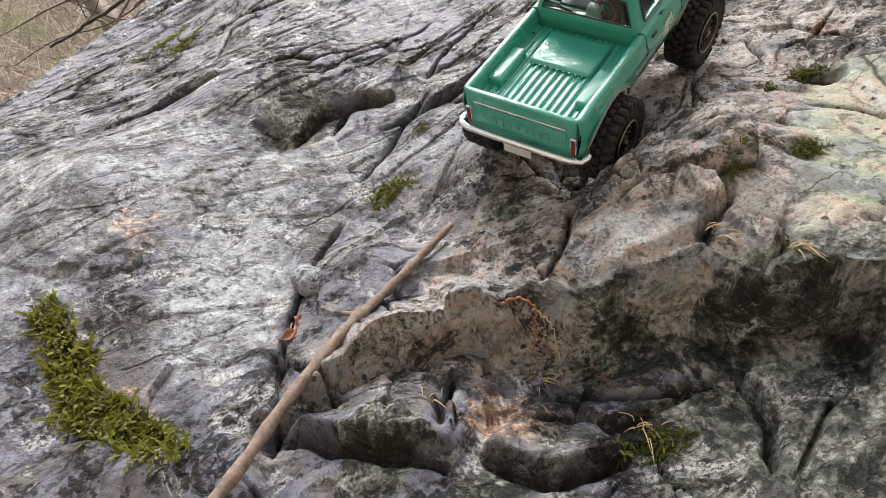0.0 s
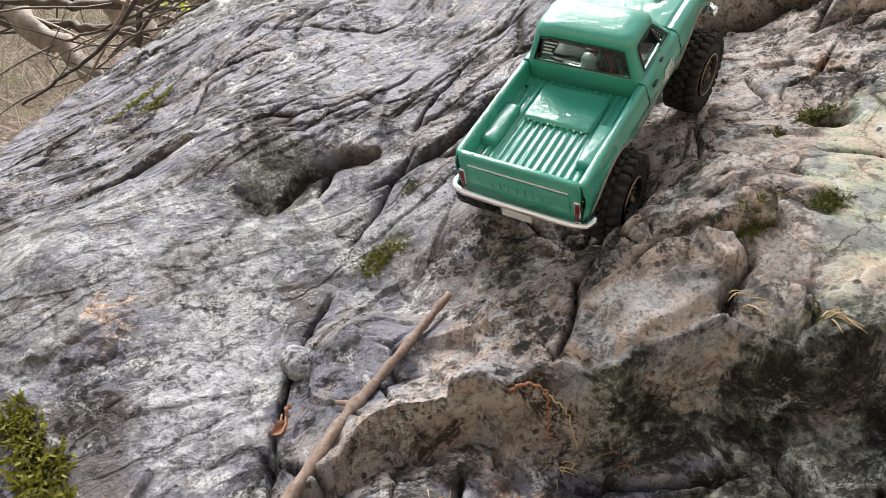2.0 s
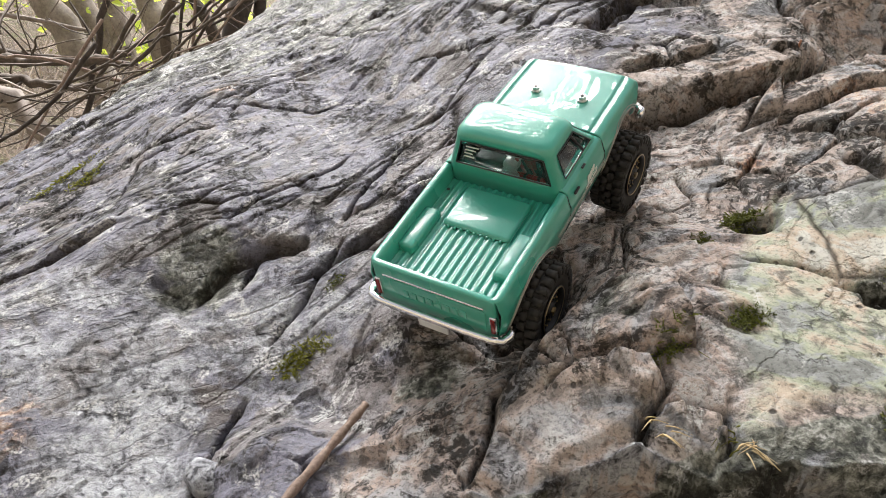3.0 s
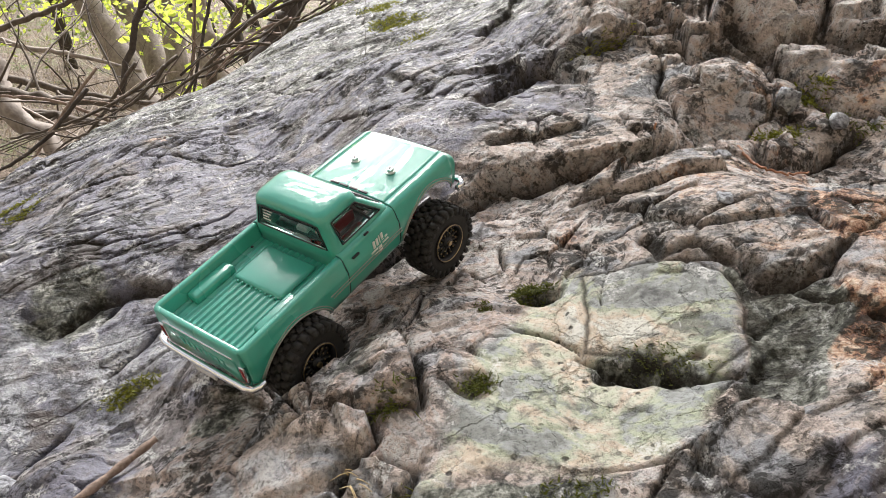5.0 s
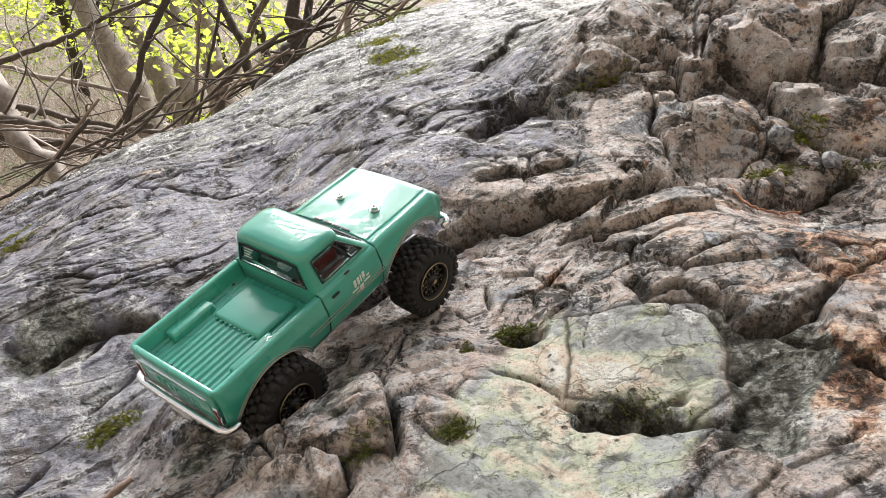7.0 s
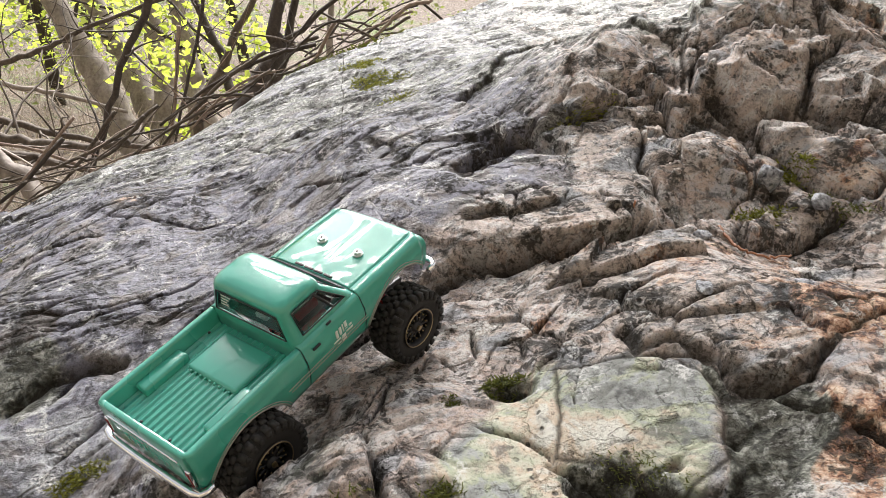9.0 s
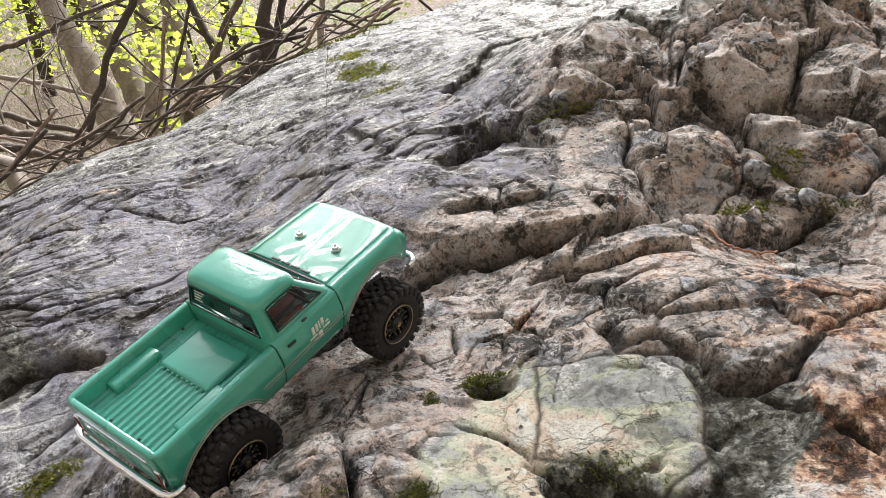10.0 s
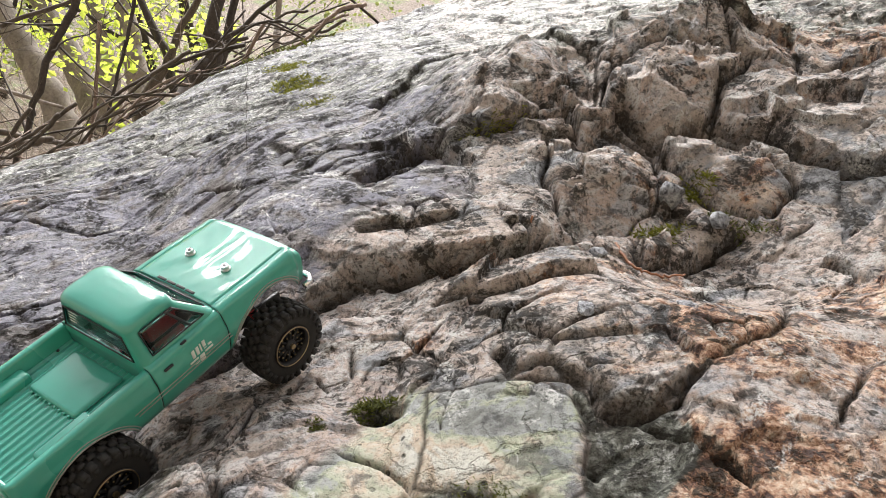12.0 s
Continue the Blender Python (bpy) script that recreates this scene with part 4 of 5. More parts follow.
for name, (a, b) in PANES.items():
    lower = [Vector(RINGS[3][k % count]) for k in range(a, b + 1)]
    upper = [Vector(RINGS[4][k % count]) for k in range(a, b + 1)]
    inward = Vector((8, 0, 88)) - (lower[6] + upper[6]) / 2
    inward.z = 0
    inward.normalize()
    rows = [[lo.lerp(up, s) + inward * 1.1 for lo, up in zip(lower, upper)] for s in (-0.04, 0.25, 0.5, 0.75, 1.04)]
    pane = thicken(body_part(name.strip("."), sheet(rows), GLASS, label="dark tinted window"), 0.35)
    pane.visible_shadow = False
    loop = lower + upper[::-1] + [lower[0]]
    bm = bmesh.new()
    tube(bm, [p - inward * 0.15 for p in loop], 0.5, 6)
    body_part("window_seal", bm, BLACK, pane, "thin black window seal")
    if "rear" in name:
        for k in range(4):                                       # pale print on the glass
            s0 = 0.80 - 0.15 * k
            wide = (0.16, 0.13, 0.10, 0.12)[k]
            qa = [lower[0].lerp(lower[-1], u).lerp(upper[0].lerp(upper[-1], u), s) - inward * -0.6 for u, s in ((0.06, s0), (0.06 + wide, s0), (0.06 + wide, s0 - 0.06), (0.06, s0 - 0.06))]
            bm = sheet([qa[:2], qa[:1:-1]])
            body_part("printed_bar", bm, DECAL, pane)
    if "side" in name:
        bm = bmesh.new()
        tube(bm, [lower[8] + inward * 0.3, upper[9] + inward * 0.3], 0.9, 8)
        body_part("vent_pillar", bm, BLACK, pane)

# lines and fittings on the body
for s in (-1, 1):
    bm = bmesh.new()
    tube(bm, [(x, s * (flank(x, 60.5) + 0.12), 60.5 - 4.5 * (x > 38) * (x - 38) / 60 + (6 if x < -34 else 0) * 0) for x in np.linspace(-33, 36, 24)], 0.35, 6)
    body_part("side_stripe", bm, TRIM, label="thin grey stripe along the side")
    bm = bmesh.new()
    tube(bm, [(x, s * (flank(x, 57.8) + 0.12), 57.8) for x in np.linspace(-31, 37, 24)], 0.35, 6)
    body_part("side_stripe", bm, TRIM, label="thin grey stripe along the side")
    for cx, cz in (REAR_ARCH, FRONT_ARCH):
        for rr, w in ((0.9, 0.55), (2.6, 0.3)):
            pts = []
            for k in range(33):
                a = radians(20 + 140 * k / 32)
                x, z = cx + (ARCH_R + rr) * math.cos(a), cz + (ARCH_R + rr) * math.sin(a)
                pts.append((x, s * (flank(x, min(z, 74.8)) + 0.15), min(z, 74.6)))
            bm = bmesh.new()
            tube(bm, pts, w, 6)
            body_part("arch_trim", bm, TRIM, label="grey trim round the wheel arch")
    for x0 in (-15.9, 34.9):                                     # gaps at the door
        bm = bmesh.new()
        tube(bm, [(x0, s * (flank(x0, z) - 0.1), z) for z in np.linspace(47, 75, 12)], 0.32, 6)
        body_part("door_gap", bm, BLACK)
    body_part("door_handle", bevelled_box((-9, min(s * 39.2, s * 40.6), 70.6), (-3, max(s * 39.2, s * 40.6), 72.2), 0.5), BLACK)
    body_part("window_knob", bevelled_box((6, min(s * 37.2, s * 38.6), 76.6), (10, max(s * 37.2, s * 38.6), 77.8), 0.4), BLACK)
    # emblem on the door as plain bars
    for k, (x0, x1, z0, z1) in enumerate(((8.5, 10.6, 64.5, 70), (11.6, 13.6, 64.8, 70.3), (14.6, 15.6, 65, 70.6), (16.6, 18.8, 65.2, 70.8), (19.8, 22.4, 65.4, 66.8),
                                          (6.0, 12.0, 62.0, 63.4), (17.0, 23.0, 62.6, 64.0), (12.8, 16.4, 58.6, 63.6), (9.0, 12.2, 59.2, 60.2), (17.2, 20.2, 59.8, 60.8))):
        ym = s * (flank(15, (z0 + z1) / 2) + 0.25)
        body_part("emblem_bar", bevelled_box((x0, min(ym, ym - s * 0.5), z0), (x1, max(ym, ym - s * 0.5), z1), 0.1, 1), DECAL)
    # nut and screw on the hood
    bm = bmesh.new()
    bmesh.ops.create_cone(bm, segments=6, radius1=2.5, radius2=2.4, depth=2.4, cap_ends=True, matrix=Matrix.Translation((62.5, s * 15.2, 80.6)))
    bmesh.ops.create_cone(bm, segments=20, radius1=3.4, radius2=3.2, depth=0.7, cap_ends=True, matrix=Matrix.Translation((62.5, s * 15.2, 79.4)))
    nut = body_part("hood_nut", bm, STEEL, label="silver lock nut", smooth=False)
    bm = bmesh.new()
    bmesh.ops.create_cone(bm, segments=14, radius1=1.1, radius2=1.0, depth=1.4, cap_ends=True, matrix=Matrix.Translation((62.5, s * 15.2, 81.5)))
    body_part("screw_end", bm, BLACK, nut, smooth=False)
for y in (-12, -4, 4, 12):
    body_part("cowl_vent", bevelled_box((36.4, y - 3.4, 78.4), (38.2, y + 3.4, 79.9), 0.3), BLACK)
for x, y in ((-27, 30.5), (-92, 12), (-92, -12)):
    bm = bmesh.new()
    bmesh.ops.create_cone(bm, segments=12, radius1=0.9, radius2=0.9, depth=0.5, cap_ends=True, matrix=Matrix.Translation((x, y, 66.9)))
    body_part("drain_hole", bm, BLACK)

# inside the cab: tray, red servo, battery and wires
body_part("cab_tray", bevelled_box((-14, -31, 64), (30, 31, 70), 1), BLACK)
body_part("servo", bevelled_box((2, -16, 70), (22, 2, 84), 1.2), RED, label="red servo case")
body_part("receiver", bevelled_box((-8, 4, 70), (14, 22, 79), 1.2), BLACK)
body_part("connector", bevelled_box((-10, -6, 78.5), (-4, 3, 82), 0.8), GREY_PLASTIC, label="pale plug")
for k in range(4):
    bm = bmesh.new()
    y = -22 + 5 * k
    tube(bm, [(-8 + 2 * k, y, 71), (-10 + k, y + 3, 82 + k), (-4, y + 7, 86 - k), (6, y + 6, 80)], 0.8, 6)
    body_part("wire", bm, RED if k % 2 else BLACK)

# chassis, in the chassis frame
def frame_part(name, bm, mat, parent=None, label="", smooth=True):
    bmesh.ops.transform(bm, matrix=MM, verts=bm.verts)
    return part(name, bm, mat, parent or truck, label, smooth)


for s in (-1, 1):
    frame_part("frame_rail", bevelled_box((-88, min(s * 13, s * 16), 36), (92, max(s * 13, s * 16), 44), 0.8), BLACK)
frame_part("gearbox", bevelled_box((-14, -11, 30), (20, 11, 48), 2.5), BLACK)
frame_part("skid_plate", bevelled_box((-22, -14, 29), (24, 14, 33), 1), BLACK)
bm = bmesh.new()
bmesh.ops.create_cone(bm, segments=20, radius1=9, radius2=9, depth=24, cap_ends=True, matrix=Matrix.Translation((38, 0, 46)) @ Euler((0, radians(90), 0)).to_matrix().to_4x4())
frame_part("motor", bm, STEEL)


# wheels
def tyre_bm():
    prof = [(13.2, -8.6), (17, -9.6), (21.5, -9.9), (23.4, -9.0), (24.1, -6.5), (24.3, 0), (24.1, 6.5), (23.4, 9.0), (21.5, 9.9), (17, 9.6), (13.2, 8.6)]
    rows = [[(r * math.cos(a), y, r * math.sin(a)) for r, y in prof] for a in (2 * math.pi * k / 56 for k in range(57))]
    bm = sheet(rows)
    rng = random.Random(4)
    for k in range(26):                                          # staggered tread blocks, and shoulder lugs down the wall
        for row, (ya, yb) in enumerate(((-9.8, -4.4), (-3.6, 0.4), (-0.2, 3.8), (4.4, 9.8))):
            a = 2 * math.pi * (k + 0.5 * (row % 2) + 0.12 * rng.random()) / 26
            m = Euler((0, -a, 0)).to_matrix().to_4x4()
            box(bm, (23.4, ya, -2.0), (26.2 - 0.4 * (row in (0, 3)), yb, 2.0), m)
            if row in (0, 3):
                s = -1 if row == 0 else 1
                box(bm, (20.6, min(s * 9.2, s * 10.5), -1.5), (24.4, max(s * 9.2, s * 10.5), 1.5), m)
    return bm


def rim_bm():
    prof = [(13.4, -8.8), (14.1, -9.4), (14.2, -10.0), (13.2, -10.3), (12.4, -9.8), (12.0, -7.5), (11.4, -4.0), (11.0, 6.0), (13.2, 8.8)]
    rows = [[(r * math.cos(a), y, r * math.sin(a)) for r, y in prof] for a in (2 * math.pi * k / 48 for k in range(49))]
    return sheet(rows)


wheel = new("wheel")
wheel.parent = truck
tyre_ob = frame_part("tyre", tyre_bm(), RUBBER, wheel, "black knobbly rubber tyre dusty with mud")
rim_ob = frame_part("rim", rim_bm(), BLACK, wheel, "black beadlock rim")
bm = bmesh.new()
tube(bm, [(13.5 * math.cos(a), -10.1, 13.5 * math.sin(a)) for a in (2 * math.pi * k / 48 for k in range(49))], 0.45, 6)
frame_part("rim_lip", bm, GOLD, wheel, "thin gold rim lip")
bm = bmesh.new()
for k in range(12):
    m = Euler((0, radians(30 * k), 0)).to_matrix().to_4x4()
    box(bm, (2.5, -7.4, -0.75), (11.8, -5.4, 0.75), m)
bmesh.ops.create_cone(bm, segments=24, radius1=4.4, radius2=3.6, depth=4, cap_ends=True, matrix=Matrix.Translation((0, -7.2, 0)) @ Euler((radians(90), 0, 0)).to_matrix().to_4x4())
frame_part("spoke_disc", bm, BLACK, wheel, "black spoked wheel centre")
bm = bmesh.new()
bmesh.ops.create_cone(bm, segments=32, radius1=11.6, radius2=11.6, depth=1, cap_ends=True, matrix=Matrix.Translation((0, -3.6, 0)) @ Euler((radians(90), 0, 0)).to_matrix().to_4x4())
frame_part("brake_disc", bm, BLACK, wheel)
for k in range(16):
    for rr, size in ((9.2, 0.75),) if k % 2 else ((6.6, 0.6), (10.4, 0.6)):
        a = 2 * math.pi * k / 16
        bm = bmesh.new()
        bmesh.ops.create_icosphere(bm, subdivisions=1, radius=size, matrix=Matrix.Translation((rr * math.cos(a), -7.6, rr * math.sin(a))))
        frame_part("rim_screw", bm, GOLD, wheel)
bm = bmesh.new()
bmesh.ops.create_cone(bm, segments=6, radius1=2.0, radius2=1.8, depth=2.2, cap_ends=True, matrix=Matrix.Translation((0, -9.6, 0)) @ Euler((radians(90), 0, 0)).to_matrix().to_4x4())
frame_part("wheel_nut", bm, GOLD, wheel, smooth=False)


def settle(x, y):
    """How far a wheel drops or lifts on its spring to stand on the rock (mm)."""
    lift = 0.0
    for _ in range(4):
        pts = [TRUCK @ Vector(((x + 25.8 * math.sin(radians(a))) / 1000, (y + dy) / 1000, (26 + lift - 25.8 * math.cos(radians(a))) / 1000))
               for a in range(-70, 71, 7) for dy in (-8, 0, 8)]
        ground_z, _ = height(np.array([p.x for p in pts]), np.array([p.y for p in pts]))
        need = float(max(g - p.z for g, p in zip(ground_z, pts))) * 1000
        lift += need
        if abs(need) < 0.2:
            break
    return lift


for x, s, turn in ((-66.5, -1, 0), (66.5, -1, -4), (-66.5, 1, 0), (66.5, 1, -4)):
    lift = settle(x, s * 40)
    lift = max(-9.0, min(7.0, lift))
    m = pose(x / 1000, s * 0.040, (26 + lift) / 1000, 0, 0, turn + (180 if s > 0 else 0)) @ pose(0, 0, 0, 0, 11 * x / 10, 0)
    if (x, s) == (-66.5, -1):
        wheel.matrix_basis = m
    else:
        copy_thing(wheel, m)
    z = 26 + lift
    bm = bmesh.new()
    tube(bm, [(x, s * 30, z), (x, s * 12, z + 1), (x, 0, z + 2)], [3.2, 3.6, 6.5], 12)
    axle = frame_part("axle_tube", bm, BLACK)
    bm = bmesh.new()
    tube(bm, [(x + 4, s * 24, z + 3), (x - (8 if x > 0 else -8), s * 19, 58)], 3.0, 12)
    shock = frame_part("shock_absorber", bm, BLACK)
    bm = bmesh.new()
    turns = [(x + 4 - (12 if x > 0 else -4) * q + 3.6 * math.cos(q * 44), s * (24 - 5 * q) + 3.6 * math.sin(q * 44), z + 5 + (50 - z) * q) for q in np.linspace(0, 1, 90)]
    tube(bm, turns, 0.6, 5)
    frame_part("coil_spring", bm, RED, shock, "red coil spring")

# ---- loose things on the rock, and the wood behind ----
rng = random.Random(11)


def leaf_material(name, dark, lite, rough=0.6, glow=0.25):
    """Thin leaves: colour varies from clump to clump, and light passes through."""
    m, nt, nn, ll, bsdf = material(name)
    g = nn.new("ShaderNodeNewGeometry")
    ll.new(ramp(nt, g.outputs["Random Per Island"], ((0.0, dark), (0.6, tuple((a + b) / 2 for a, b in zip(dark, lite))), (1.0, lite))), bsdf.inputs["Base Color"])
    bsdf.inputs["Roughness"].default_value = rough
    tr = nn.new("ShaderNodeBsdfTranslucent")
    tr.inputs["Color"].default_value = (*lite, 1)
    mx = nn.new("ShaderNodeMixShader")
    mx.inputs[0].default_value = glow
    ll.new(bsdf.outputs[0], mx.inputs[1])
    ll.new(tr.outputs[0], mx.inputs[2])
    ll.new(mx.outputs[0], nn["Material Output"].inputs["Surface"])
    return m


def bark_material(name, dark, lite, scale):
    m, nt, nn, ll, bsdf = material(name)
    n1 = noise_node(nt, 1.0, 6, 0.6, stretch=(scale, scale, scale * 0.35))
    n2 = noise_node(nt, scale * 3, 5, 0.6)
    c = mix(nt, 0.5, ramp(nt, n1, ((0.32, dark), (0.66, lite))), ramp(nt, n2, ((0.35, dark), (0.7, lite))))
    ll.new(c, bsdf.inputs["Base Color"])
    bsdf.inputs["Roughness"].default_value = 0.85
    ll.new(bump(nt, n1, 0.6, 0.2 / scale), bsdf.inputs["Normal"])
    return m


MOSS = leaf_material("green_moss", (0.038, 0.032, 0.007), (0.255, 0.262, 0.034), 0.8, 0.3)
MOSS_DARK = leaf_material("dark_moss", (0.022, 0.030, 0.006), (0.165, 0.180, 0.030), 0.85, 0.2)
SPRING = leaf_material("new_spring_leaves", (0.300, 0.405, 0.038), (0.555, 0.645, 0.105), 0.5, 0.65)
DRY = leaf_material("dry_grass", (0.098, 0.071, 0.056), (0.405, 0.330, 0.277), 0.8, 0.35)
SHRUB = leaf_material("dull_green_leaves", (0.08, 0.11, 0.025), (0.25, 0.28, 0.08), 0.6, 0.35)
PALE_BARK = bark_material("pale_grey_bark", (0.119, 0.098, 0.084), (0.329, 0.283, 0.248), 22)
DARK_BARK = bark_material("dark_brown_bark", (0.018, 0.014, 0.011), (0.075, 0.056, 0.045), 60)
BROWN_BARK = bark_material("brown_branch_bark", (0.034, 0.026, 0.020), (0.128, 0.098, 0.075), 60)
STICK_BARK = bark_material("peeled_stick_bark", (0.120, 0.079, 0.060), (0.345, 0.262, 0.214), 160)
NEEDLE = plain("red_brown_needle", (0.28, 0.12, 0.06), 0.6, vary=0.2)
STRAW = plain("straw", (0.5, 0.38, 0.2), 0.7, vary=0.2)
DRY_LEAF = plain("dry_tan_leaf", (0.52, 0.34, 0.15), 0.6, vary=0.3, scale=300)


def curve_pts(pts, n, wobble=0.0, r=rng):
    """Points along a smooth line through pts."""
    pts = [Vector(p) for p in pts]
    out = []
    ext = [pts[0] * 2 - pts[1]] + pts + [pts[-1] * 2 - pts[-2]]
    for i in range(len(pts) - 1):
        p0, p1, p2, p3 = ext[i:i + 4]
        for k in range(n):
            t = k / n
            q = 0.5 * ((2 * p1) + (p2 - p0) * t + (2 * p0 - 5 * p1 + 4 * p2 - p3) * t * t + (3 * p1 - p0 - 3 * p2 + p3) * t ** 3)
            out.append(q + Vector((r.gauss(0, wobble), r.gauss(0, wobble), r.gauss(0, wobble))))
    out.append(pts[-1].copy())
    return out


def moss_patch(x, y, rx, ry, turn, count, length, mat=MOSS, label="cushion of bright green moss on the rock"):
    """A patch of short leafy shoots that grow on the rock."""
    verts, faces = [], []
    ca, sa = math.cos(radians(turn)), math.sin(radians(turn))
    made = 0
    xs, ys = [], []
    while made < count:
        u, v = rng.gauss(0, 0.5), rng.gauss(0, 0.5)
        if u * u + v * v > 1 or noise.noise((u * 3 + x * 90, v * 3 + y * 70, 0.3)) < -0.18:
            continue
        xs.append(x + u * rx * ca - v * ry * sa)
        ys.append(y + u * rx * sa + v * ry * ca)
        made += 1
    zs, _ = height(np.array(xs), np.array(ys))
    for px, py, pz in zip(xs, ys, zs):
        a = rng.uniform(0, 6.28)
        ln = length * rng.uniform(0.5, 1.3)
        d = Vector((math.cos(a) * 0.7, math.sin(a) * 0.7 - 0.35, rng.uniform(0.25, 1.1))).normalized()
        side = d.cross(Vector((rng.gauss(0, 1), rng.gauss(0, 1), rng.gauss(0, 1)))).normalized() * ln * 0.17
        p = Vector((px, py, pz - 0.0006))
        for k in range(3):
            b = len(verts)
            q0, q1 = p + d * ln * (k * 0.3), p + d * ln * (k * 0.3 + 0.5) + Vector((0, 0, -0.12 * ln * k))
            m_ = (q0 + q1) / 2
            spin = side * (1 - 0.22 * k)
            up = d.cross(spin) * 0.35
            verts += [q0, m_ + spin + up, q1, m_ - spin + up]
            faces.append((b, b + 1, b + 2, b + 3))
    me = bpy.data.meshes.new("moss_patch")
    me.from_pydata([tuple(v) for v in verts], [], faces)
    me.materials.append(mat)
    return tagged(new("moss_patch", me), label, "moss", group="moss on the rock", kind="stuff")


for args in ((-0.226, 0.330, 0.022, 0.012, -50, 200, 0.0095), (-0.207, 0.302, 0.026, 0.014, -62, 260, 0.011), (-0.186, 0.272, 0.026, 0.016, -40, 300, 0.011), (-0.165, 0.262, 0.02, 0.016, -20, 220, 0.010), (-0.143, 0.247, 0.022, 0.016, -30, 260, 0.010),
             (-0.036, 0.456, 0.022, 0.011, 35, 520, 0.0045), (-0.287, 0.757, 0.045, 0.007, 50, 420, 0.004), (-0.262, 0.738, 0.02, 0.009, 40, 300, 0.0045), (-0.43, 0.775, 0.025, 0.01, 40, 220, 0.004),
             (0.339, 0.806, 0.05, 0.005, 18, 700, 0.005), (0.497, 0.706, 0.016, 0.010, -60, 420, 0.006), (0.453, 0.650, 0.03, 0.012, 10, 420, 0.005),
             (0.085, 1.12, 0.032, 0.05, 20, 900, 0.005), (0.115, 1.10, 0.02, 0.03, 60, 400, 0.004), (0.06, 1.22, 0.03, 0.05, 40, 700, 0.005), (0.13, 1.0, 0.03, 0.02, 20, 300, 0.004)):
    moss_patch(*args)
for args in ((0.236, 0.461, 0.015, 0.009, 20, 620, 0.0045), (0.199, 0.366, 0.012, 0.009, 0, 360, 0.004), (0.204, 0.442, 0.007, 0.005, 0, 160, 0.003), (-0.017, 0.509, 0.009, 0.005, 30, 180, 0.003),
             (0.30, 0.372, 0.03, 0.012, -35, 420, 0.003), (0.52, 0.66, 0.03, 0.012, -20, 300, 0.005), (0.153, 0.348, 0.012, 0.006, 20, 200, 0.004), (0.10, 0.235, 0.02, 0.01, 0, 200, 0.006),
             (-0.20, 1.25, 0.16, 0.03, 50, 900, 0.012), (-0.02, 1.42, 0.14, 0.05, 30, 900, 0.015), (0.24, 0.29, 0.02, 0.01, 0, 200, 0.004)):
    moss_patch(*args, mat=MOSS_DARK, label="dark olive moss in a joint of the rock")


def grass_tuft(x, y, count, length, mat, label):
    bm = bmesh.new()
    z = rock_height(x, y)
    for _ in range(count):
        a = rng.uniform(0, 6.28)
        ln = length * rng.uniform(0.5, 1.2)
        p = Vector((x + rng.gauss(0, 0.004), y + rng.gauss(0, 0.003), z - 0.002))
        lean = Vector((math.cos(a), math.sin(a) - 0.6, 0))
        pts = [p + Vector((0, 0, ln * 0.75 * s)) * (1 - 0.5 * s) + lean * ln * 0.8 * s * s for s in (0, 0.33, 0.66, 1)]
        tube(bm, pts, [0.00045, 0.0004, 0.0003, 0.0001], 4, False)
    return tagged(part("grass_tuft", bm, mat), label, "grass", group="tufts on the ledge", kind="stuff")


for x, y, n, ln, mat in ((0.153, 0.348, 10, 0.010, MOSS), (0.140, 0.311, 9, 0.010, STRAW), (0.168, 0.300, 14, 0.013, MOSS), (0.170, 0.292, 12, 0.013, STRAW), (0.103, 0.240, 12, 0.013, MOSS),
                         (0.100, 0.245, 10, 0.016, STRAW), (-0.008, 0.252, 8, 0.010, STRAW), (0.052, 0.281, 8, 0.011, STRAW), (0.045, 0.285, 7, 0.009, MOSS), (0.085, 0.280, 6, 0.012, NEEDLE), (-0.03, 0.245, 8, 0.010, MOSS)):
    grass_tuft(x, y, n, ln, mat, "thin tuft of grass and roots in a joint")


def on_rock(pts, lift):
    return [(x, y, rock_height(x, y) + lift) for x, y in pts]


def strand(name, pts, r, mat, label, cat, wobble=0.0006):
    bm = bmesh.new()
    path = curve_pts(pts, 8, wobble)
    n = len(path) - 1
    tube(bm, path, [r * (1 - 0.4 * i / n) for i in range(n + 1)], 6)
    return tagged(part(name, bm, mat), label, cat)


# the fallen stick behind the truck
stick = tagged(new("fallen_stick"), "bent brown stick with a knot lying across the rock", "stick")
bm = bmesh.new()
spine = [(x, y, max(z, rock_height(x, y) + 0.0025)) for x, y, z in ((p.x, p.y, p.z) for p in curve_pts([(-0.128, 0.165, 0.185), (-0.098, 0.205, 0.192), (-0.078, 0.250, 0.199), (-0.058, 0.290, 0.199), (-0.046, 0.318, 0.194), (-0.030, 0.345, 0.197), (-0.010, 0.373, 0.203), (0.0073, 0.3967, 0.2085)], 9, 0.00025))]
spine = [tuple(sum(spine[max(0, min(len(spine) - 1, i + o))][c] for o in range(-4, 5)) / 9 for c in range(3)) for i in range(len(spine))]
n = len(spine) - 1
tube(bm, spine, [0.0035 - 0.0012 * i / n + 0.0004 * math.sin(i * 1.3) + 0.0012 * math.exp(-((i - 36) / 1.6) ** 2) for i in range(n + 1)], 12)
part("shaft", bm, STICK_BARK, stick)
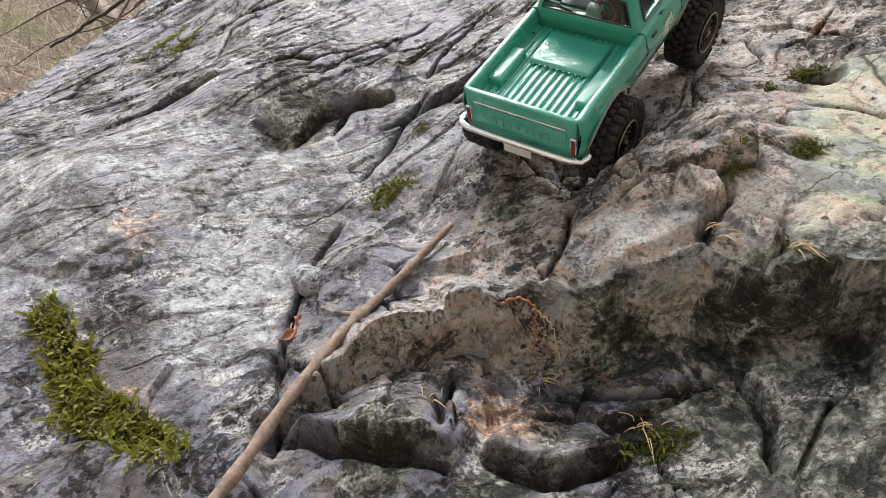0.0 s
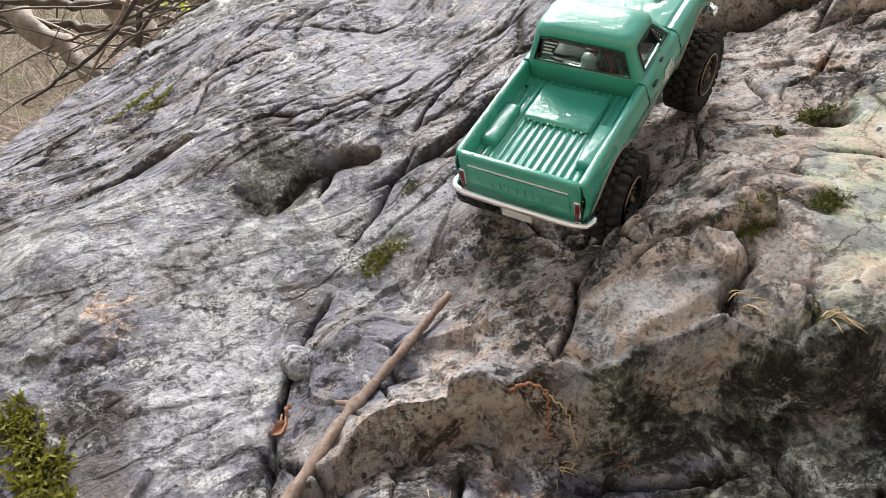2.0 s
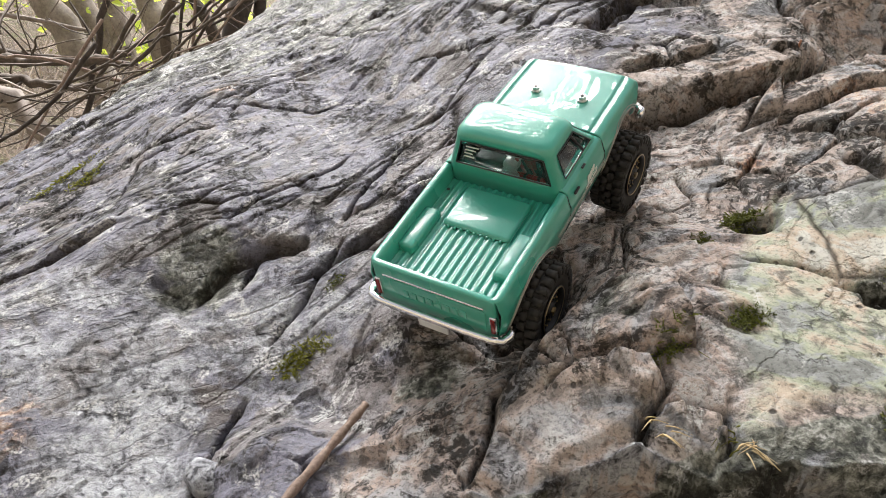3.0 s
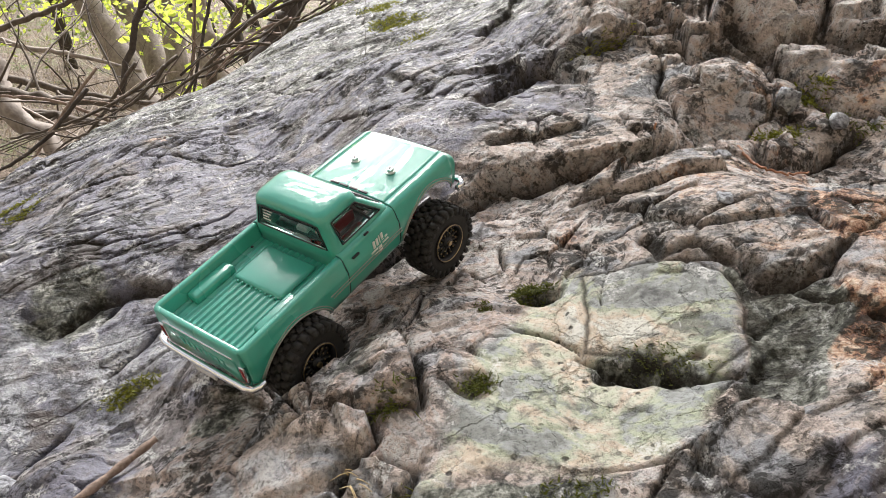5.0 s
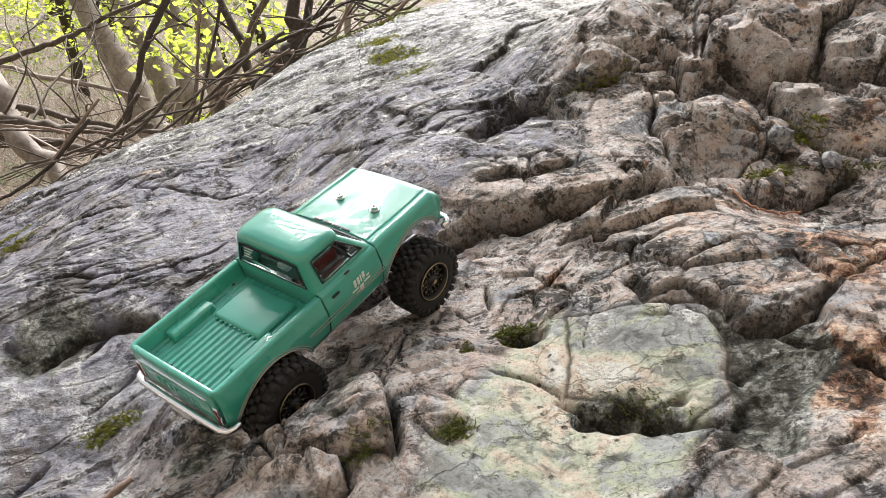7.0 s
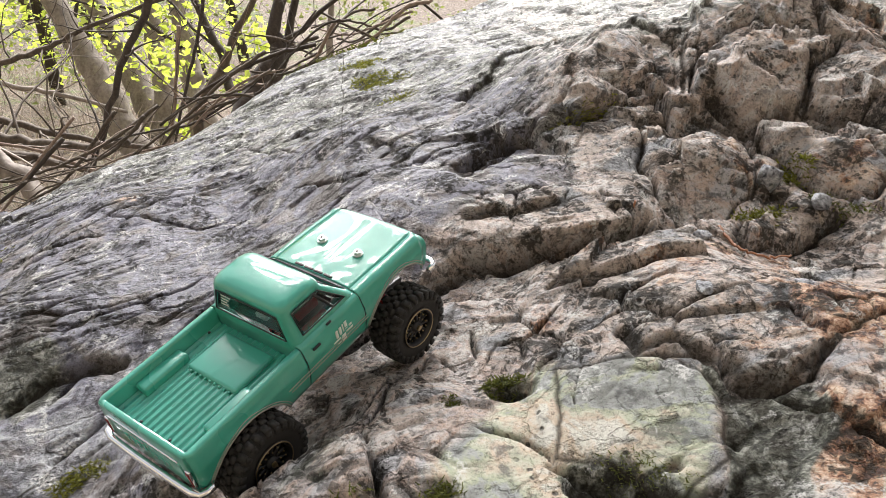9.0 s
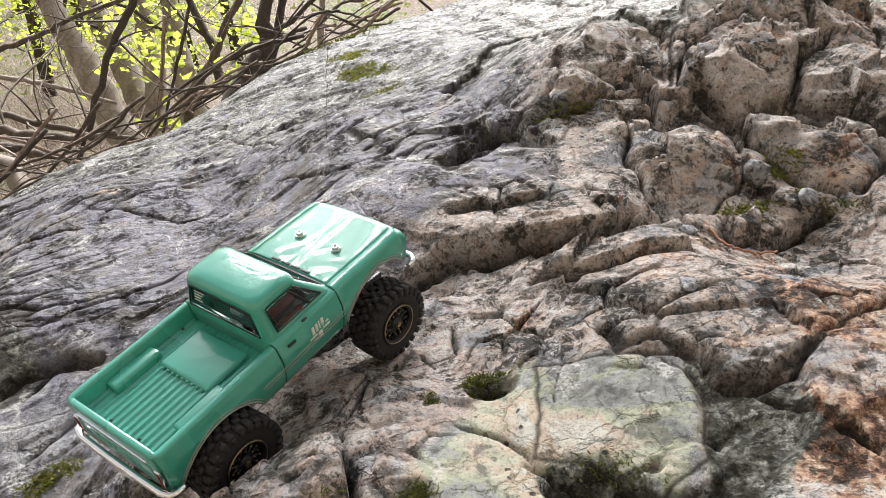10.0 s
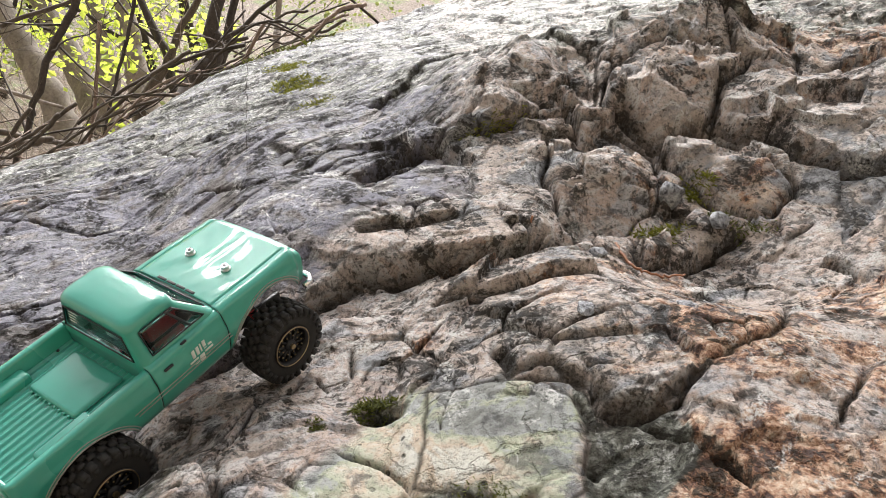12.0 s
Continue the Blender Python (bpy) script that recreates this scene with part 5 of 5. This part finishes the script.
for a, b in (((-0.046, 0.318, 0.196), (-0.057, 0.322, 0.197)), ((-0.045, 0.317, 0.195), (-0.037, 0.316, 0.197))):
    bm = bmesh.new()
    tube(bm, curve_pts([a, tuple((p + q) / 2 + 0.0006 for p, q in zip(a, b)), b], 4, 0.0002), [0.0026, 0.0024, 0.0023, 0.0021, 0.0019, 0.0017, 0.0015, 0.0013, 0.001], 8)
    part("twig_stub", bm, STICK_BARK, stick)


def curled_leaf(x, y, z, ln, wd, turn, tilt, mat, label):
    rows = []
    for i in range(9):
        s = i / 8
        w = wd * math.sin(math.pi * min(1, s * 0.95 + 0.04)) ** 0.8
        rows.append([(ln * (s - 0.5), w * q, 0.35 * w * q * q * 2 + 0.12 * ln * math.sin(s * 3)) for q in (-1, -0.5, 0, 0.5, 1)])
    bm = sheet(rows)
    ob = part("dry_leaf", bm, mat)
    ob.matrix_world = pose(x, y, z, tilt, 25, turn)
    mod = ob.modifiers.new("thickness", 'SOLIDIFY')
    mod.thickness = 0.0003
    return tagged(ob, label, "leaf")


curled_leaf(-0.089, 0.327, rock_height(-0.089, 0.327) + 0.007, 0.016, 0.0045, 95, 55, DRY_LEAF, "curled tan dry leaf stuck in a joint")
curled_leaf(-0.088, 0.320, rock_height(-0.088, 0.320) + 0.005, 0.013, 0.004, 60, 30, NEEDLE, "dark brown curled dry leaf in a joint")
strand("twig", [(-0.0835, 0.333, rock_height(-0.0835, 0.333) + 0.010), (-0.084, 0.325, rock_height(-0.084, 0.325) + 0.006), (-0.085, 0.315, rock_height(-0.085, 0.315) + 0.002)], 0.0011, NEEDLE, "short reddish twig beside a dry leaf", "twig")
strand("pine_twig", on_rock([(0.411, 0.628), (0.416, 0.607), (0.425, 0.596), (0.440, 0.594), (0.460, 0.602)], 0.003), 0.0013, NEEDLE, "thin red-brown twig lying on the ledge", "twig")
strand("pine_twig", on_rock([(0.345, 0.640), (0.350, 0.625), (0.348, 0.612)], 0.004), 0.0009, NEEDLE, "thin red-brown twig in the joint", "twig")
strand("dry_stalk", [(0.046, 0.292, 0.226), (0.047, 0.288, 0.215), (0.046, 0.284, 0.203)], 0.0008, NEEDLE, "broken straw hanging over the ledge", "twig")
strand("dry_stalk", [(0.046, 0.292, 0.226), (0.055, 0.287, 0.218), (0.060, 0.280, 0.200)], 0.0005, STRAW, "fine dry stalk over the ledge", "twig")
strand("dry_stalk", [(0.030, 0.295, 0.226), (0.038, 0.294, 0.231), (0.047, 0.292, 0.226)], 0.0009, NEEDLE, "bent root on the ledge", "twig")
strand("hanging_thread", [(0.085, 0.835, 0.520), (0.084, 0.833, 0.46), (0.087, 0.828, 0.40), (0.086, 0.824, 0.36), (0.088, 0.819, 0.31)], 0.0003, DARK_BARK, "thin hanging root thread touching the rock", "twig", 0.001)


# loose stones in the joints
def stone(x, y, size, seed, label, flat=0.6):
    bm = bmesh.new()
    bmesh.ops.create_icosphere(bm, subdivisions=4, radius=1)
    r = random.Random(seed)
    cuts = [Vector((r.gauss(0, 1), r.gauss(0, 1), r.gauss(0, 1))).normalized() for _ in range(11)]
    for v in bm.verts:
        d = v.co.normalized()
        k = 1.0
        for c in cuts:
            t = d.dot(c)
            if t > 0.05:
                k = min(k, 0.72 / t)
        k *= 1 + 0.06 * noise.noise(d * 3 + Vector((seed, 0, 0))) + 0.03 * noise.noise(d * 9)
        v.co = Vector((d.x * k * size[0], d.y * k * size[1], d.z * k * size[2]))
    ob = part("loose_stone", bm, ROCK)
    pale_stone = ob.data.attributes.new("light", 'FLOAT', 'POINT')
    pale_stone.data.foreach_set("value", [0.6] * len(ob.data.vertices))
    ob.matrix_world = pose(x, y, rock_height(x, y) + size[2] * 0.25, r.uniform(-15, 15), r.uniform(-15, 15), r.uniform(0, 360))
    return tagged(ob, label, "stone", group="loose stones")


stone(0.470, 0.692, (0.012, 0.011, 0.014), 3, "small grey wedged stone in a joint")
stone(0.361, 0.503, (0.013, 0.006, 0.004), 5, "small flat pale stone on the ledge")
stone(0.425, 0.503, (0.009, 0.006, 0.004), 6, "small flat pale stone on the ledge")
stone(0.50, 0.655, (0.012, 0.009, 0.008), 7, "small grey stone in a mossy joint")
stone(0.395, 0.618, (0.009, 0.007, 0.006), 8, "small grey stone in a mossy joint")
stone(-0.084, 0.372, (0.016, 0.012, 0.009), 9, "grey-green stone wedged in a joint")

# ---- the wood behind the outcrop ----
def ground_height(x, y):
    unseen_bank = max(0.0, -1.7 - y) * 2.0 + max(0.0, x - 4.5) * 0.8              # added rise, out of view behind and right, keeps skylight off the rock fronts
    return -0.85 + unseen_bank + 0.05 * math.sin(x * 1.3 + 1) * math.cos(y * 0.9) + 0.10 * noise.noise((x * 0.7, y * 0.7, 0)) - 0.06 * max(0, min(y, 9) - 3) + 0.25 * max(0, y - 9) + 0.12 * max(0, -x - 6)


bm = bmesh.new()
gx = [v * abs(v) * 0.35 for v in np.linspace(-24, 24, 97)]
gy = [v * abs(v) * 0.35 + 2 for v in np.linspace(-24, 24, 97)]
grid = [[bm.verts.new((x, y, min(14, ground_height(x, y)))) for x in gx] for y in gy]
for a, b in zip(grid, grid[1:]):
    for k in range(len(gx) - 1):
        bm.faces.new((a[k], a[k + 1], b[k + 1], b[k]))


def litter_material():
    m, nt, nn, ll, bsdf = material("leaf_litter_and_grass")
    a, b, c = noise_node(nt, 45, 9, 0.7, distort=1.0), noise_node(nt, 1.6, 5, 0.6), noise_node(nt, 9, 8, 0.7)
    leaf = ramp(nt, a, ((0.34, (0.032, 0.024, 0.019)), (0.45, (0.094, 0.068, 0.050)), (0.55, (0.187, 0.144, 0.115)), (0.68, (0.331, 0.274, 0.230))))
    green = ramp(nt, a, ((0.36, (0.022, 0.032, 0.009)), (0.6, (0.144, 0.180, 0.050))))
    ll.new(mix(nt, calc(nt, 'MULTIPLY', band(nt, b, 0.48, 0.6), band(nt, c, 0.42, 0.56)), leaf, green), bsdf.inputs["Base Color"])
    bsdf.inputs["Roughness"].default_value = 0.9
    ll.new(bump(nt, a, 0.9, 0.02), bsdf.inputs["Normal"])
    return m


LITTER = litter_material()
tagged(part("ground", bm, LITTER), "forest floor of dry tan leaf litter and grass", "ground", kind="structure")


def limb(bm, start, way, length, radius, r, depth):
    """A crooked tapering limb with smaller ones from it."""
    pts, p, d = [Vector(start)], Vector(start), Vector(way).normalized()
    steps = 7
    for k in range(steps):
        d = (d + Vector((r.gauss(0, 0.16), r.gauss(0, 0.16), r.gauss(0.03, 0.12)))).normalized()
        p = p + d * length / steps
        pts.append(p.copy())
    tube(bm, pts, [radius * (1 - 0.75 * k / steps) for k in range(steps + 1)], 6 if radius > 0.006 else 4, False)
    if depth:
        for k in range(2, steps):
            if r.random() < 0.75:
                w = (pts[k + 1] - pts[k]).normalized()
                off = w.orthogonal()
                off.rotate(Matrix.Rotation(r.uniform(0, 6.28), 3, w))
                limb(bm, pts[k], w * 0.8 + off * r.uniform(0.5, 1.0), length * r.uniform(0.35, 0.6), radius * (1 - 0.75 * k / steps) * 0.6, r, depth - 1)


def tree(name, pts, radius, mat, label, seed, limbs=5, top=3.0):
    """A trunk through pts, carried on upward to bare limbs and down to the ground."""
    r = random.Random(seed)
    thing = tagged(new(name), label, "tree", group="trees behind the rock")
    up = (Vector(pts[0]) - Vector(pts[-1])).normalized()
    head = Vector(pts[0])
    path = [tuple(head + up * top + Vector((0, 0, 0.3 * top))), tuple(head + up * top * 0.5)] + list(pts)
    foot = Vector(pts[-1]) - up * 0.25
    path += [tuple(foot), (foot.x + 0.03, foot.y, min(foot.z - 0.3, ground_height(foot.x, foot.y) - 0.1))]
    spine_ = curve_pts(path, 7, radius * 0.05, r)
    n_ = len(spine_) - 1
    bm = bmesh.new()
    tube(bm, spine_, [radius * (0.5 + 0.55 * i / n_ + 0.45 * (i / n_) ** 6) * (1 + 0.06 * math.sin(i * 1.7)) for i in range(n_ + 1)], 14)
    part("trunk", bm, mat, thing)
    for k in range(limbs):
        bm = bmesh.new()
        s = spine_[int(n_ * r.uniform(0.0, 0.5))]
        limb(bm, s, (r.gauss(0, 1), r.gauss(0, 1) - 0.2, r.uniform(-0.1, 0.9)), r.uniform(0.7, 1.5), min(0.012, radius * 0.28), r, 2)
        part("bare_limb", bm, DARK_BARK, thing, "bare thin dark branch")
    return thing


tree("alder_tree", [(-1.85, 4.12, -0.04), (-1.64, 3.99, -0.33), (-1.46, 3.86, -0.61)], 0.088, PALE_BARK, "smooth pale grey-brown leaning tree trunk", 1, 1)
tree("alder_tree", [(-2.16, 5.27, -0.19), (-2.0, 5.16, -0.43), (-1.75, 4.97, -0.83)], 0.10, PALE_BARK, "smooth pale grey-brown leaning tree trunk", 2, 1)
tree("alder_tree", [(-1.75, 5.07, -0.15), (-1.67, 4.93, -0.43), (-1.6, 4.79, -0.73)], 0.082, PALE_BARK, "slender pale tree trunk", 3, 1)
tree("alder_tree", [(-1.27, 4.24, -0.03), (-1.23, 4.15, -0.21), (-1.17, 4.08, -0.37)], 0.07, PALE_BARK, "slender pale tree trunk", 4, 1)
tree("young_tree", [(-0.92, 3.51, 0.08), (-0.82, 3.44, -0.08), (-0.79, 3.39, -0.19)], 0.024, DARK_BARK, "thin dark tree trunk", 5, 2, 1.6)
tree("young_tree", [(-0.66, 3.42, 0.16), (-0.73, 3.38, 0.04), (-0.79, 3.33, -0.12)], 0.02, BROWN_BARK, "thin forked brown tree trunk", 6, 2, 1.4)
tree("maple_tree", [(-0.28, 2.16, 0.27), (-0.27, 2.14, 0.21), (-0.28, 2.11, 0.15), (-0.32, 2.08, 0.1)], 0.026, DARK_BARK, "dark crooked tree trunk rooted behind the rock", 7, 2, 1.4)
tree("maple_tree", [(-0.25, 2.21, 0.26), (-0.25, 2.18, 0.19), (-0.27, 2.15, 0.14)], 0.016, DARK_BARK, "dark crooked tree trunk rooted behind the rock", 8, 1, 1.4)
tree("young_tree", [(-0.3, 3.21, 0.14), (-0.3, 3.17, 0.06), (-0.31, 3.15, -0.2)], 0.018, PALE_BARK, "thin pale tree trunk", 9, 3, 1.6)
for k in range(24):                                               # more of the wood, farther back
    y = 5.5 + 9 * rng.random()
    x = -0.62 * y + rng.uniform(-2.8, 4.2)
    h = ground_height(x, y)
    lean = rng.gauss(-0.15, 0.15)
    tree("far_tree", [(x + lean, y, h + 1.6), (x + lean * 0.5, y, h + 0.8), (x, y, h + 0.1)], rng.uniform(0.02, 0.07), rng.choice((PALE_BARK, BROWN_BARK, DARK_BARK)), "slim bare tree in the wood", 40 + k, 2, 2.5)


def branch(name, pts, r0, mat, label, twigs=3, seed=0):
    r = random.Random(seed)
    thing = tagged(new(name), label, "branch", group="dead branches")
    path = curve_pts(pts, 7, r0 * 0.25, r)
    n_ = len(path) - 1
    bm = bmesh.new()
    tube(bm, path, [r0 * (1.1 - 0.5 * i / n_) for i in range(n_ + 1)], 8)
    part("stem", bm, mat, thing)
    for _ in range(2 * twigs):
        bm = bmesh.new()
        k = r.randrange(2, n_)
        limb(bm, path[k], (r.gauss(0, 1), r.gauss(0, 1), r.gauss(0.2, 0.8)), r.uniform(0.2, 0.5), min(0.004, r0 * 0.3), r, 0)
        part("side_twig", bm, mat, thing)
    return thing


# limbs that hang over the rock from the maple
for k in range(26):
    bm = bmesh.new()
    r = random.Random(300 + k)
    side_ = 1 if k % 2 else -1
    limb(bm, (-side_ * r.uniform(1.0, 1.5), 1.9 + 0.13 * (k % 9), 1.6 + 0.21 * (k * 5 % 11)), (side_, r.gauss(-0.1, 0.25), r.gauss(0.1, 0.25)), 2.6, r.uniform(0.03, 0.075), r, 2)
    ob = part("overhanging_limb", bm, DARK_BARK)
    tagged(ob, "bare dark limb hanging high over the rock", "branch", group="overhanging limbs")
branch("dead_branch", [(-0.50, 1.95, 0.42), (-0.53, 1.90, 0.29), (-0.57, 1.85, 0.20), (-0.62, 1.76, 0.0), (-0.66, 1.70, -0.15)], 0.010, DARK_BARK, "dark upright dead branch", 4, 1)
branch("dead_branch", [(-0.37, 1.9, 0.42), (-0.38, 1.85, 0.30), (-0.40, 1.78, 0.17), (-0.42, 1.74, 0.07), (-0.44, 1.7, -0.05)], 0.0045, DARK_BARK, "thin dark dead branch", 4, 2)
branch("dead_branch", [(-1.3, 2.15, 0.02), (-1.04, 2.2, 0.11), (-0.93, 2.22, 0.15), (-0.83, 2.24, 0.2), (-0.6, 2.28, 0.29)], 0.0085, BROWN_BARK, "long slanting dead branch", 5, 3)
branch("dead_branch", [(-1.8, 3.1, -0.12), (-1.56, 3.07, -0.17), (-1.33, 3.05, -0.2), (-1.1, 3.04, -0.25)], 0.012, PALE_BARK, "pale fallen branch behind the rock", 3, 4)
branch("dead_branch", [(-1.35, 2.33, -0.07), (-1.14, 2.32, -0.11), (-0.97, 2.31, -0.14), (-0.70, 2.28, -0.16)], 0.013, BROWN_BARK, "thick brown fallen branch", 4, 5)
branch("dead_branch", [(-1.15, 1.92, -0.04), (-0.91, 1.9, -0.07), (-0.81, 1.89, -0.08), (-0.66, 1.87, -0.10)], 0.014, BROWN_BARK, "thick brown fallen branch against the rock", 4, 6)
branch("leaning_log", [(-1.25, 2.02, 0.42), (-1.03, 1.93, 0.09), (-0.94, 1.86, -0.05), (-0.79, 1.80, -0.15), (-0.68, 1.76, -0.24)], 0.034, PALE_BARK, "thick leaning grey trunk behind the rock", 2, 7)
branch("dead_branch", [(-0.98, 1.80, 0.03), (-0.80, 1.76, 0.01), (-0.62, 1.72, 0.02), (-0.52, 1.70, 0.04)], 0.012, BROWN_BARK, "brown branch along the edge of the rock", 3, 8)
branch("dead_branch", [(0.16, 1.73, 0.27), (0.27, 1.72, 0.34), (0.40, 1.70, 0.41), (0.62, 1.72, 0.47)], 0.018, DARK_BARK, "dark fallen log at the top of the rock", 2, 9)
for k in range(46):                                               # tangle of twigs along the edge
    s = rng.random()
    x, y = -0.50 + 0.56 * s + rng.gauss(0, 0.035), 1.12 + 0.48 * s + rng.gauss(0, 0.07)
    z = 0.085 + 0.27 * s + rng.uniform(-0.035, 0.022)
    ln = rng.uniform(0.10, 0.30)
    a = radians(rng.gauss(20, 22))
    pts = [(x - ln * math.cos(a) * q, y - ln * 0.6 * q * math.cos(a), z - ln * math.sin(a) * q * 1.1 + 0.015 * math.sin(q * 5 + k)) for q in (-0.5, -0.15, 0.2, 0.5)]
    branch("dead_twig", pts, rng.uniform(0.0012, 0.0038), rng.choice((BROWN_BARK, STICK_BARK, DARK_BARK, BROWN_BARK)), "thin dry twig at the edge of the rock", 1 if k % 3 == 0 else 0, 100 + k)


def scatter_leaves(name, blobs, mat, size, label, cat):
    """Many small leaves in loose clumps."""
    verts, faces = [], []
    for bx, by, bz, br, n_ in blobs:
        for _ in range(n_):
            p = Vector((bx + rng.gauss(0, br), by + rng.gauss(0, br), bz + rng.gauss(0, br * 0.6)))
            d = Vector((rng.gauss(0, 1), rng.gauss(0, 1), rng.gauss(0, 0.6))).normalized()
            s = d.cross(Vector((rng.gauss(0, 1), rng.gauss(0, 1), rng.gauss(0, 1)))).normalized()
            ln = size * rng.uniform(0.6, 1.4)
            b = len(verts)
            fold = d.cross(s) * ln * 0.12
            verts += [p, p + d * ln * 0.5 + s * ln * 0.33 + fold, p + d * ln, p + d * ln * 0.5 - s * ln * 0.33 + fold]
            faces += [(b, b + 1, b + 2), (b, b + 2, b + 3)]
    me = bpy.data.meshes.new(name)
    me.from_pydata([tuple(v) for v in verts], [], faces)
    me.materials.append(mat)
    return tagged(new(name, me), label, cat, kind="stuff")


blobs = []
for k in range(230):
    y = rng.uniform(3.2, 8.5)
    x = -0.55 * y + rng.uniform(-2.2, 1.6)
    blobs.append((x, y, ground_height(x, y) + rng.uniform(0.25, 2.2) * (0.5 + y / 10), rng.uniform(0.04, 0.16), 70))
scatter_leaves("spring_foliage", blobs, SPRING, 0.040, "sparse lime-green spring leaves on bushes", "foliage")
blobs = []
for k in range(260):
    y = rng.uniform(5.5, 13)
    x = -0.45 * y + rng.uniform(-4, 4)
    blobs.append((x, y, ground_height(x, y) + rng.uniform(0.1, 3.0), rng.uniform(0.15, 0.5), 90))
scatter_leaves("far_foliage", blobs, SHRUB, 0.045, "dull green undergrowth deep in the wood", "foliage")


def dry_grass():
    verts, faces = [], []
    for k in range(9000):
        y = 1.7 + 7.5 * rng.random() ** 1.3
        x = -0.5 * y + rng.uniform(-1.9, 1.5) * (0.5 + y / 5)
        z = ground_height(x, y) - 0.02
        ln = rng.uniform(0.10, 0.34)
        lean = Vector((rng.gauss(0, 0.9), rng.gauss(0, 0.9), 1)) * ln
        a = rng.uniform(0, 3.14)
        w = Vector((math.cos(a), math.sin(a), 0)) * rng.uniform(0.002, 0.005)
        p = Vector((x, y, z))
        b = len(verts)
        m_ = p + lean * 0.55 + Vector((rng.gauss(0, 0.03), rng.gauss(0, 0.03), 0))
        verts += [p - w, p + w, m_ + w * 0.7, m_ - w * 0.7, p + lean + Vector((rng.gauss(0, 0.08), rng.gauss(0, 0.08), -0.05))]
        faces += [(b, b + 1, b + 2, b + 3), (b + 3, b + 2, b + 4)]
    me = bpy.data.meshes.new("dry_grass")
    me.from_pydata([tuple(v) for v in verts], [], faces)
    me.materials.append(DRY)
    return tagged(new("dry_grass", me), "tall dry tan grass under the trees", "grass", kind="stuff")


dry_grass()
